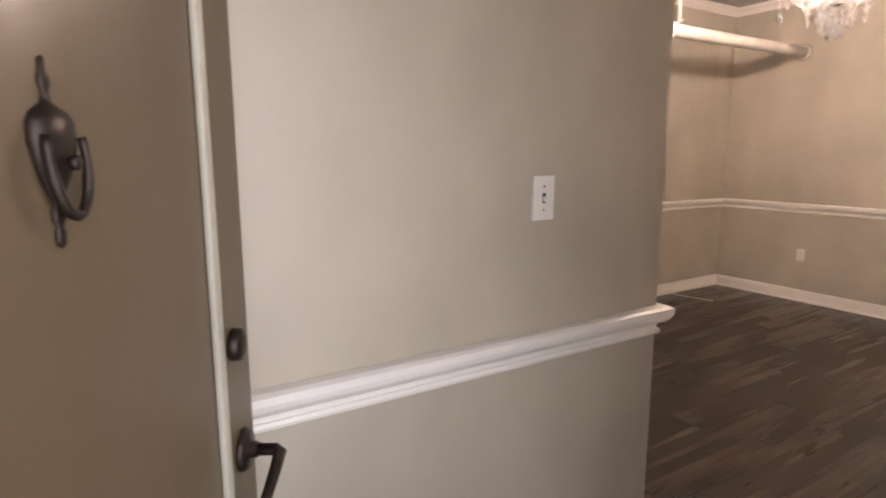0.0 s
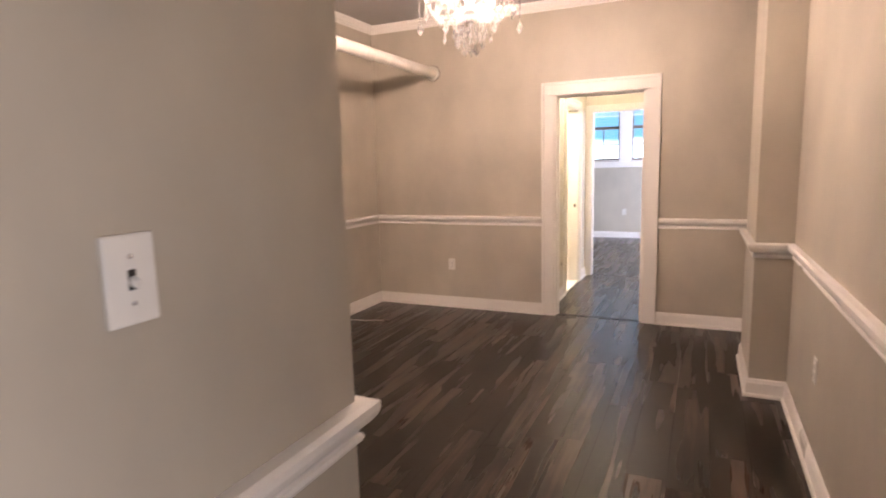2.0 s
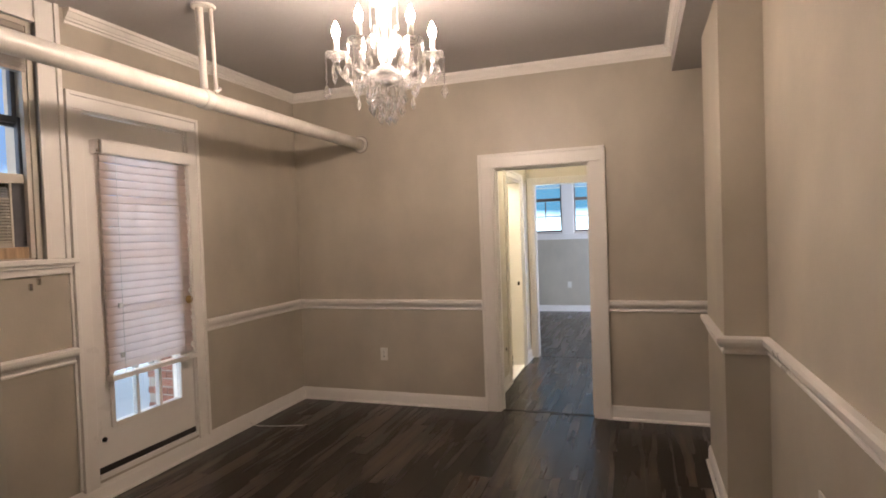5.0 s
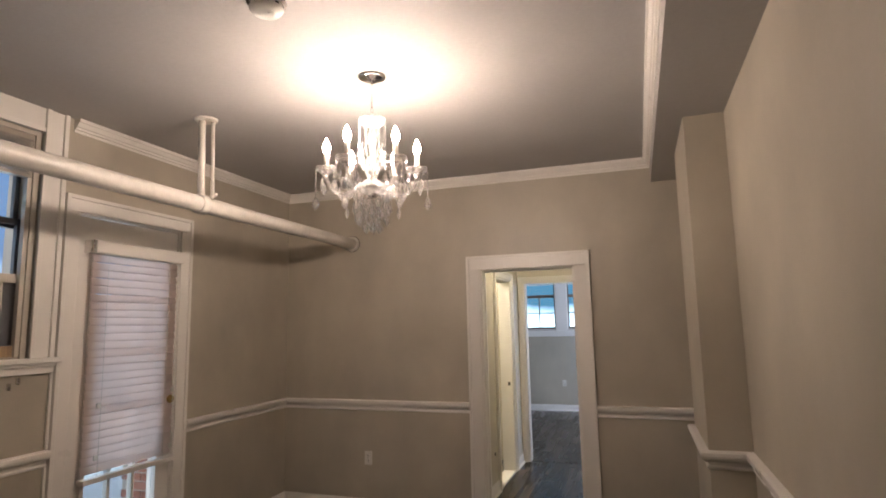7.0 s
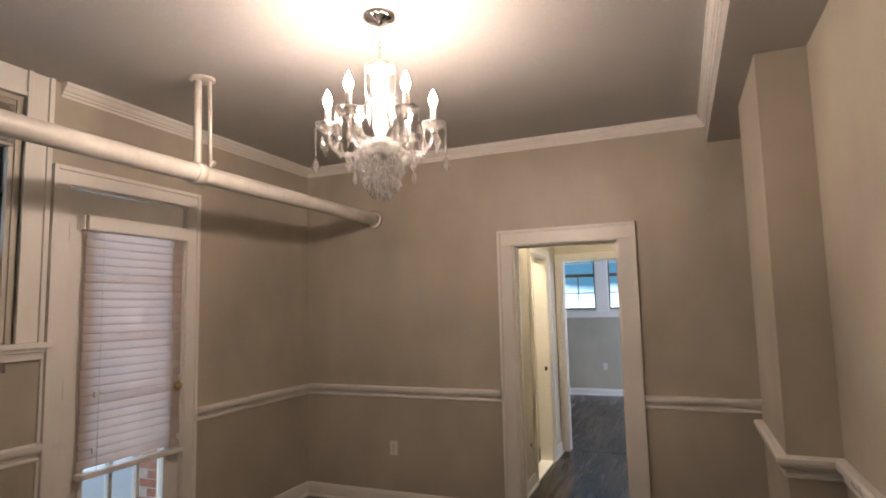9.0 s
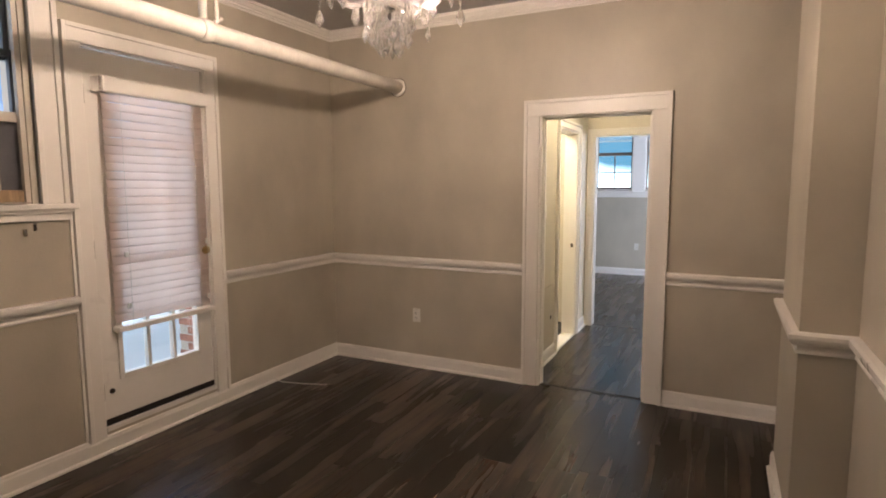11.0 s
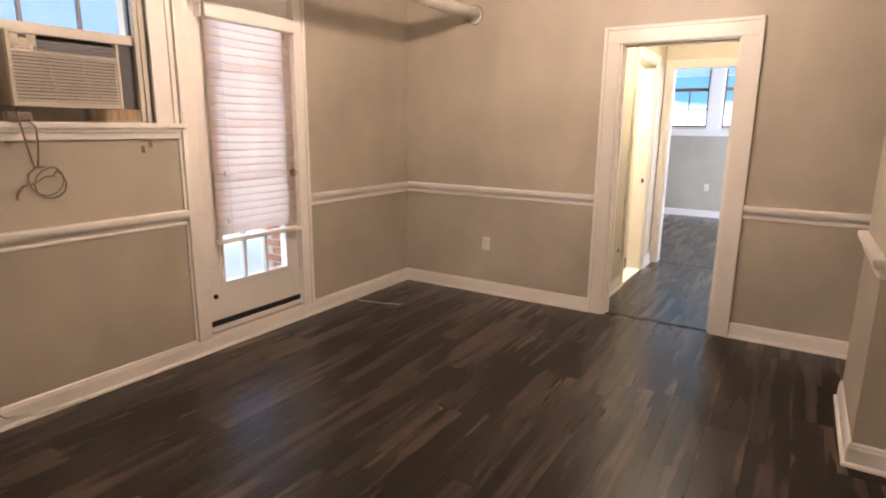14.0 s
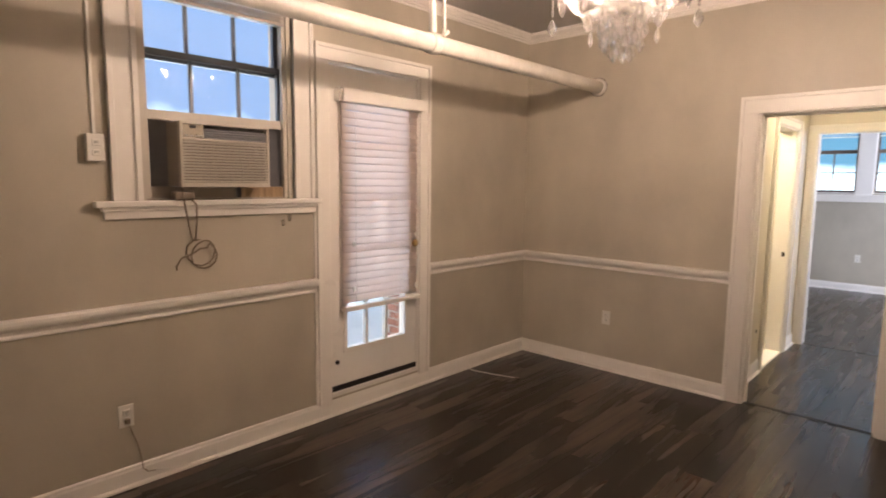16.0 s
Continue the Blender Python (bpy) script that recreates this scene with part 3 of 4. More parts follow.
def raised_blind():
    t = thing("raised_blind", "grey venetian blind drawn fully up at the window head", "blind")
    part("head_rail", box(bmesh.new(), (-0.05, -3.24, 2.645), (-0.008, -2.455, 2.674), 0.002), ACGREY, t)
    me = mesh_of("slat", box(bmesh.new(), (-0.052, -3.24, 0), (-0.006, -2.455, 0.0035)), ACGREY)
    for k in range(24):
        s = new("slat", me)
        s.parent = t
        s.matrix_basis = pose(0, 0, 2.639 - k * 0.0082, 0, 4 * math.sin(k * 2.1), 0)
    part("bottom_rail", box(bmesh.new(), (-0.052, -3.24, 2.43), (-0.006, -2.455, 2.447), 0.002), ACGREY, t)
    return t


raised_blind()


def air_conditioner():
    t = thing("air_conditioner", "beige window air conditioner with a louvred front", "air conditioner")
    y0, y1, z0, z1, xf = -3.125, -2.640, 1.510, 1.838, 0.115
    bm = box(bmesh.new(), (-0.42, y0 + 0.006, z0 + 0.004), (xf - 0.03, y1 - 0.006, z1), 0.006)
    part("body", bm, ACGREY, t)
    # front frame
    bm = bmesh.new()
    g0, g1, gz0, gz1 = y0 + 0.016, y1 - 0.012, z0 + 0.022, z0 + 0.232
    for lo, hi in (((xf - 0.03, y0, z0), (xf, g0, z1 - 0.002)), ((xf - 0.03, g1, z0), (xf, y1, z1 - 0.002)), ((xf - 0.03, g0, z0), (xf, g1, gz0)), ((xf - 0.03, g0, gz1), (xf - 0.002, g1, gz1 + 0.012)), ((xf - 0.03, g0, z1 - 0.014), (xf, g1, z1 - 0.002))):
        box(bm, lo, hi, 0.003)
    part("front_frame", bm, ACFACE, t, "pale plastic front frame")
    part("grille_back", b1((xf - 0.035, g0, gz0), (xf - 0.030, g1, z1 - 0.014)), SLOT, t)
    me = mesh_of("louvre", box(bmesh.new(), (-0.006, g0, -0.0042), (0.010, g1, 0.0042), 0.0015), ACFACE)
    n = 14
    for k in range(n):
        s = new("louvre", me)
        s.parent = t
        s.matrix_basis = pose(xf - 0.012, 0, gz0 + (k + 0.5) * (gz1 - gz0) / n, 0, 8, 0)
    for y in (g0 + (g1 - g0) * 0.34, g0 + (g1 - g0) * 0.66):
        pts = [(xf - 0.002, y + 0.008 * math.sin(i / 8 * math.tau), gz0 + i / 8 * (gz1 - gz0)) for i in range(9)]
        part("divider", tube(bmesh.new(), pts, 0.0022, 6), ACFACE, t)
    panel = part("control_panel", box(bmesh.new(), (xf - 0.03, g0, gz1 + 0.012), (xf - 0.003, g0 + 0.105, z1 - 0.014), 0.002), CHROME, t, "shiny control panel")
    part("display", b1((xf - 0.003, g0 + 0.036, z1 - 0.034), (xf - 0.0015, g0 + 0.066, z1 - 0.022)), SLOT, panel)
    for k in range(4):
        part("button", b1((xf - 0.003, g0 + 0.014 + 0.024 * k, gz1 + 0.020), (xf - 0.001, g0 + 0.026 + 0.024 * k, gz1 + 0.027), 0.001), ACDARK, panel)
    me = mesh_of("vent_slat", box(bmesh.new(), (-0.010, g0 + 0.11, -0.0025), (0.010, g1, 0.0025)), ACDARK)
    for k in range(4):
        s = new("vent_slat", me)
        s.parent = t
        s.matrix_basis = pose(xf - 0.016, 0, gz1 + 0.02 + k * 0.0125, 0, 30, 0)
    # accordion side curtains
    for a, b in ((-3.245, y0 + 0.03), (y1 - 0.03, -2.45)):
        bm = bmesh.new()
        n = max(6, int((b - a) / 0.012) * 2)
        row = [(-0.075 if i % 2 else -0.061, a + (b - a) * i / n) for i in range(n + 1)]
        v0 = [bm.verts.new((x, y, 1.465)) for x, y in row]
        v1 = [bm.verts.new((x, y, 1.848)) for x, y in row]
        w0 = [bm.verts.new((x - 0.003, y, 1.465)) for x, y in row]
        w1 = [bm.verts.new((x - 0.003, y, 1.848)) for x, y in row]
        for i in range(n):
            bm.faces.new((v0[i], v0[i + 1], v1[i + 1], v1[i]))
            bm.faces.new((w0[i], w0[i + 1], w1[i + 1], w1[i]))
        part("side_curtain", bm, ACDARK, t, "grey pleated side panel")
    part("support_block", box(bmesh.new(), (-0.16, -2.74, 1.452), (-0.03, -2.47, 1.512), 0.003), material("raw_wood_block", (0.42, 0.29, 0.17), 0.7, spot=0.2, size=6, stretch=(1, 8, 1)), t, "bare wood block under it")
    part("support_block", box(bmesh.new(), (-0.16, -3.23, 1.452), (-0.04, -2.76, 1.512), 0.003), ACGREY, t)
    # mains lead with its plug, looped and tied
    pts = [(0.06, -3.10, 1.50), (0.080, -3.105, 1.47), (0.078, -3.10, 1.43), (0.066, -3.085, 1.36), (0.034, -3.06, 1.29), (0.022, -3.045, 1.235)]
    for i in range(27):
        a = radians(90 + i * 30)
        r = 0.075 + 0.005 * math.sin(i * 1.3)
        turn = i // 12
        pts.append((0.020 + 0.006 * turn + 0.012 * math.cos(a), -3.0 + r * math.cos(a) * (1.0, 0.82, 0.95)[turn] + 0.014 * turn, 1.165 - 0.014 * turn + r * math.sin(a) * (0.9, 1.0, 0.7)[turn]))
    pts += [(0.03, -3.105, 1.145), (0.03, -3.135, 1.10), (0.03, -3.13, 1.075)]
    smooth = []
    for i in range(len(pts) - 1):
        for s in range(3):
            smooth.append(Vector(pts[i]).lerp(Vector(pts[i + 1]), s / 3))
    part("mains_lead", tube(bmesh.new(), smooth, 0.0042, 7), CORD, t, "ivory lead tied in a coil")
    part("lead", tube(bmesh.new(), [(0.06, -3.06, 1.452), (0.068, -3.035, 1.42), (0.045, -3.025, 1.33), (0.026, -3.03, 1.235)], 0.0045, 7), CORD, t)
    part("plug_adapter", box(bmesh.new(), (0.012, -3.14, 1.443), (0.070, -3.04, 1.488), 0.012), CORD, t, "plug lying on the sill")
    return t


air_conditioner()


# ---- heating pipe ----
def heating_pipe():
    t = thing("overhead_pipe", "white painted overhead pipe hung from the ceiling", "pipe")
    a, b = Vector((0.685, 0.02, 2.328)), Vector((0.785, BACK - 0.02, 2.288))

    def on(y):
        return a.lerp(b, (y - a.y) / (b.y - a.y))
    part("pipe", tube(bmesh.new(), [on(0.02 - k * 0.359) for k in range(13)], 0.049, 20), PIPEWHITE, t)
    c = on(-1.98)
    d = (b - a).normalized()
    part("collar", tube(bmesh.new(), [c - d * 0.03, c - d * 0.026, c + d * 0.026, c + d * 0.03], [0.050, 0.058, 0.058, 0.050], 20), PIPEWHITE, t)
    part("hanger_rod", tube(bmesh.new(), [c + Vector((0.0, 0.0, 0.05)), (c.x - 0.03, c.y + 0.02, CEILING - 0.01)], 0.021, 12), PIPEWHITE, t)
    part("hanger_rod", tube(bmesh.new(), [c + Vector((0.03, 0.06, 0.06)), (c.x + 0.02, c.y + 0.055, CEILING - 0.01)], 0.011, 10), PIPEWHITE, t)
    part("clamp_bolt", tube(bmesh.new(), [c + Vector((0.03, 0.045, 0.045)), c + Vector((0.03, 0.09, 0.075))], 0.012, 8), PIPEWHITE, t)
    part("ceiling_flange", lathe(bmesh.new(), [(0.06, -0.016), (0.068, -0.012), (0.068, -0.003), (0.06, 0.0)], (c.x - 0.01, c.y + 0.03, CEILING), steps=20), PIPEWHITE, t)
    bm = bmesh.new()
    lathe(bm, [(0.05, 0.0), (0.070, -0.002), (0.070, -0.006), (0.062, -0.012), (0.05, -0.012)], (on(0).x, 0.0, on(0).z), "y", 28)
    part("wall_collar", bm, PIPEWHITE, t, "round wall plate, chipped at the rim")
    bm = bmesh.new()
    tube(bm, [(on(0).x + 0.072 * math.cos(k * math.tau / 28), -0.002, on(0).z + 0.072 * math.sin(k * math.tau / 28)) for k in range(28)], 0.003, 6, True)
    part("gap_ring", bm, BRONZE, t)
    return t


heating_pipe()


# ---- small wall fittings ----
def outlet(name, m, label, group="wall outlets"):
    """A duplex outlet: its plate lies in the plane y = 0 of its own pose and faces -y."""
    t = thing(name, label, "outlet", m, group)
    part("plate", box(bmesh.new(), (-0.035, -0.006, -0.057), (0.035, 0.001, 0.057), 0.003), PLASTIC, t)
    for s in (-1, 1):
        f = part("socket", box(bmesh.new(), (-0.017, -0.009, s * 0.0195 - 0.014), (0.017, -0.005, s * 0.0195 + 0.014), 0.003), PLASTIC, t)
        for dx in (-0.006, 0.006):
            part("slot", b1((dx - 0.0014, -0.0096, s * 0.0195 - 0.002), (dx + 0.0014, -0.0085, s * 0.0195 + 0.007)), SLOT, f)
        part("earth_hole", b1((-0.0025, -0.0096, s * 0.0195 - 0.010), (0.0025, -0.0085, s * 0.0195 - 0.0055)), SLOT, f)
    part("screw", lathe(bmesh.new(), [(0.0035, 0.0), (0.003, 0.0015), (0, 0.002)], (0, -0.0065, 0), "y", 8), CHROME, t)
    return t


out_n = outlet("wall_outlet", pose(0.842, -0.001, 0.446), "white duplex outlet low on the greige wall")
out_w = outlet("wall_outlet", pose(0.001, -3.40, 0.375, 0, 0, 90), "ivory duplex outlet with a thin cable plugged in")
part("plug", box(bmesh.new(), (-0.012, -0.03, -0.034), (0.012, -0.009, -0.008), 0.004), CORD, out_w, "small brass-tipped plug")
part("thin_cable", tube(bmesh.new(), [(0.0, -0.028, -0.025), (0.02, -0.02, -0.09), (0.045, -0.012, -0.16), (0.055, -0.012, -0.22), (0.062, -0.02, -0.29), (0.085, -0.024, -0.315), (0.12, -0.022, -0.32)], 0.003, 6), CORD, out_w)
outlet("wall_outlet", pose(EAST - 0.001, -2.29, 0.475, 0, 0, -90), "white duplex outlet above the baseboard of the long wall")
outlet("wall_outlet", pose(1.80, BY - 0.001, 0.49), "white outlet on the bedroom wall under the windows")


def light_switch(m, label):
    t = thing("light_switch", label, "light switch", m, "light switches")
    part("plate", box(bmesh.new(), (-0.036, -0.007, -0.058), (0.036, 0.001, 0.058), 0.004), PLASTIC, t)
    part("slot", b1((-0.0055, -0.0076, -0.013), (0.0055, -0.0065, 0.013)), SLOT, t)
    part("toggle", box(bmesh.new(), (-0.004, -0.019, -0.003), (0.004, -0.006, 0.008), 0.0015, Matrix.Rotation(radians(24), 4, "X")), PLASTIC, t)
    for z in (-0.030, 0.030):
        part("screw", lathe(bmesh.new(), [(0.0035, 0.0), (0.003, -0.0015), (0, -0.002)], (0, -0.0068, z), "y", 8), CHROME, t)
    return t


light_switch(pose(PART + 0.001, -4.725, 1.294, 0, 0, 90), "white toggle light switch on the entry partition")
light_switch(pose(HX + 0.001, 0.51, 1.31, 0, 0, 90), "white light switch on the hall wall")


def surface_box():
    t = thing("outlet_box", "white surface-mounted outlet box beside the window casing", "outlet")
    part("box", box(bmesh.new(), (0.0, -3.510, 1.628), (0.042, -3.437, 1.752), 0.005), PLASTIC, t)
    for z in (1.666, 1.713):
        f = part("socket", box(bmesh.new(), (0.041, -3.491, z - 0.015), (0.045, -3.456, z + 0.015), 0.002), PLASTIC, t)
        for y in (-3.479, -3.468):
            part("slot", b1((0.0445, y - 0.0014, z - 0.003), (0.0458, y + 0.0014, z + 0.007)), SLOT, f)
    part("raceway", box(bmesh.new(), (0.001, -3.477, 1.752), (0.013, -3.463, CEILING - 0.004), 0.003), PLASTIC, t, "thin painted cable channel")
    return t


surface_box()
br = thing("wall_bracket", "small grey metal brackets remaining below the window sill", "bracket")
for y, z in ((-2.50, 1.30), (-2.455, 1.325)):
    part("bracket_plate", box(bmesh.new(), (0.0, y - 0.009, z - 0.018), (0.012, y + 0.009, z + 0.018), 0.003), CHROME, br)


def smoke_alarm():
    t = thing("smoke_alarm", "round white smoke alarm on a dark ceiling plate", "smoke alarm", pose(1.83, -2.88, CEILING))
    part("mounting_plate", lathe(bmesh.new(), [(0.075, 0.0), (0.078, -0.006), (0.075, -0.012), (0.05, -0.012)], steps=28), BRONZE, t, "dark mounting plate")
    part("body", lathe(bmesh.new(), [(0.055, -0.012), (0.066, -0.016), (0.066, -0.034), (0.058, -0.046), (0.03, -0.050), (0.0, -0.050)], steps=28), PLASTIC, t)
    for k in range(10):
        a = k * math.tau / 10
        part("vent", b1((-0.008, -0.0672, -0.030), (0.008, -0.060, -0.022)), SLOT, t).matrix_basis = Matrix.Rotation(a, 4, "Z")
    part("test_button", lathe(bmesh.new(), [(0.011, -0.050), (0.010, -0.053), (0, -0.0535)], (0.02, 0, 0), steps=14), PLASTIC, t)
    return t


smoke_alarm()
t = thing("floor_cable", "loose white coaxial cable lying on the floor by the baseboard", "cable")
part("cable", tube(bmesh.new(), [(0.022, -0.83, 0.035), (0.05, -0.818, 0.016), (0.09, -0.805, 0.005), (0.16, -0.785, 0.004), (0.25, -0.765, 0.004), (0.34, -0.735, 0.004), (0.44, -0.703, 0.004)], 0.0038, 8), PLASTIC, t)
part("cable", tube(bmesh.new(), [(0.026, -3.28, 0.06), (0.024, -3.20, 0.03), (0.030, -2.9, 0.006)] + [(0.026 + 0.006 * math.sin(k * 1.7), -2.8 + k * 0.145, 0.005) for k in range(14)] + [(0.012, -0.79, 0.03)], 0.0028, 6), PLASTIC, t)
part("connector", tube(bmesh.new(), [(0.435, -0.705, 0.006), (0.446, -0.701, 0.006), (0.47, -0.692, 0.006)], [0.005, 0.007, 0.006], 8), CHROME, t, "metal screw connector")


# ---- entry door, opened against the partition ----
def entry_door():
    H = Vector((PIER - 0.012, D0 + 0.014, 0))
    E = Vector((2.715, -5.552, 0))
    ang = math.degrees(math.atan2(E.y - H.y, E.x - H.x))
    L = 0.86
    t = tagged(new("door_2"), "tan painted entry door, standing open, with a dark knocker", "door", kind="structure")
    t.matrix_world = pose(H.x, H.y, 0, 0, 0, ang)
    # own x runs from hinge to free edge; the outer face looks to own -y
    part("leaf", box(bmesh.new(), (0, 0, 0.012), (L, 0.044, 2.045), 0.002), TAN, t)
    strip = box(bmesh.new(), (L - 0.150, -0.010, 0.012), (L - 0.126, 0.0, 2.045), 0.004)
    part("strip", strip, material("pale_weather_strip", (0.42, 0.40, 0.33), 0.4, spot=0.1, size=4), t, "pale vertical weather strip")
    kx, kz = L - 0.440, 1.405
    prof = [(0.0, 0.118), (0.005, 0.114), (0.0045, 0.100), (0.009, 0.092), (0.009, 0.084), (0.005, 0.076), (0.008, 0.064), (0.026, 0.052), (0.033, 0.040), (0.034, 0.020), (0.028, -0.006), (0.019, -0.030), (0.010, -0.048), (0.006, -0.056), (0.010, -0.064), (0.010, -0.074), (0.005, -0.082), (0.008, -0.092), (0.007, -0.104), (0.0, -0.110)]
    plate = lathe(bmesh.new(), [(w * 0.78, z * 0.66) for w, z in prof], steps=20)
    for v in plate.verts:
        v.co = Vector((kx + v.co.x, v.co.y * 0.5 - 0.002, kz + v.co.z))
    kn = part("knocker_plate", plate, BRONZE, t, "dark bronze urn-shaped knocker plate")
    ring = []
    for k in range(15):
        a = radians(155 + k * (230 / 14))
        ring.append((kx + 0.024 * math.cos(a), -0.011 - 0.003 * (1 - math.sin(a)), kz + 0.004 + (0.050 * math.sin(a) if math.sin(a) < 0 else 0.03 * math.sin(a))))
    part("ring", tube(bmesh.new(), ring, [0.0046 if 2 < k < 12 else 0.0036 for k in range(15)], 8), BRONZE, kn, "hanging ring")
    part("viewer", lathe(bmesh.new(), [(0.006, -0.017), (0.006, -0.022), (0.004, -0.023), (0, -0.0235)], (kx, 0, kz - 0.004), "y", 14), BRONZE, kn, "small door viewer")
    part("deadbolt", lathe(bmesh.new(), [(0.0, -0.019), (0.014, -0.018), (0.024, -0.014), (0.025, -0.004), (0.025, 0.0)], (L - 0.072, 0, 1.125), "y", 20), BRONZE, t, "dark bronze deadbolt")
    rose = part("lever_rose", lathe(bmesh.new(), [(0.012, -0.024), (0.014, -0.012), (0.030, -0.010), (0.034, -0.004), (0.034, 0.0)], (L - 0.055, 0, 0.945), "y", 22), BRONZE, t, "dark bronze lever rose")
    part("lever", tube(bmesh.new(), [(L - 0.055, -0.018, 0.945), (L - 0.055, -0.052, 0.945), (L - 0.062, -0.060, 0.944), (L - 0.10, -0.062, 0.936), (L - 0.145, -0.060, 0.918), (L - 0.160, -0.058, 0.905)], [0.010, 0.010, 0.010, 0.009, 0.008, 0.006], 10), BRONZE, rose)
    part("lever_inside", tube(bmesh.new(), [(L - 0.055, 0.044, 0.945), (L - 0.055, 0.095, 0.945), (L - 0.062, 0.104, 0.944), (L - 0.10, 0.106, 0.936), (L - 0.150, 0.104, 0.915)], 0.009, 10), BRONZE, rose)
    part("latch_plate", box(bmesh.new(), (L - 0.001, 0.010, 0.915), (L + 0.0015, 0.034, 0.975), 0.0005), BRASS, t)
    for z in (0.25, 1.05, 1.85):
        part("hinge", lathe(bmesh.new(), [(0.003, -0.055), (0.008, -0.05), (0.008, 0.05), (0.003, 0.055)], (-0.004, -0.004, z), steps=10), BRONZE, t)
    return t


entry_door()
bm = bmesh.new()
for lo, hi in (((PIER - 0.004, D1 - 0.03, 0), (EAST + 0.004, D1, 2.06)), ((PIER - 0.004, D0, 0), (EAST + 0.004, D0 + 0.01, 2.06)), ((PIER - 0.004, D0 + 0.01, 2.045), (EAST + 0.004, D1 - 0.03, 2.06)), ((PIER + 0.06, D1 - 0.042, 0), (PIER + 0.09, D1 - 0.03, 2.045))):
    box(bm, lo, hi, 0.001)
structure("jamb_entry_door", bm, TAN, "tan painted entry door jamb", "door jamb")
bm = bmesh.new()
box(bm, (PIER - 0.022, D1, 0), (PIER - 0.0015, D1 + 0.09, 2.06), 0.003)
box(bm, (PIER - 0.022, D0 - 0.09, 0), (PIER - 0.0015, D0, 2.06), 0.003)
box(bm, (PIER - 0.023, D0 - 0.09, 2.06), (PIER - 0.0015, D1 + 0.09, 2.15), 0.003)
structure("casing_entry_door", bm, TAN, "tan painted casing round the entry doorway", "door casing")
sp = thing("strike_plate", "dark bronze strike plates on the entry door jamb", "strike plate")
for z in (0.98, 1.12):
    q = part("plate", box(bmesh.new(), (PIER + 0.012, D1 - 0.0325, z - 0.03), (PIER + 0.052, D1 - 0.0298, z + 0.03), 0.001), BRONZE, sp)
    part("lip", box(bmesh.new(), (PIER + 0.002, D1 - 0.040, z - 0.016), (PIER + 0.014, D1 - 0.031, z + 0.016), 0.003), BRONZE, q)


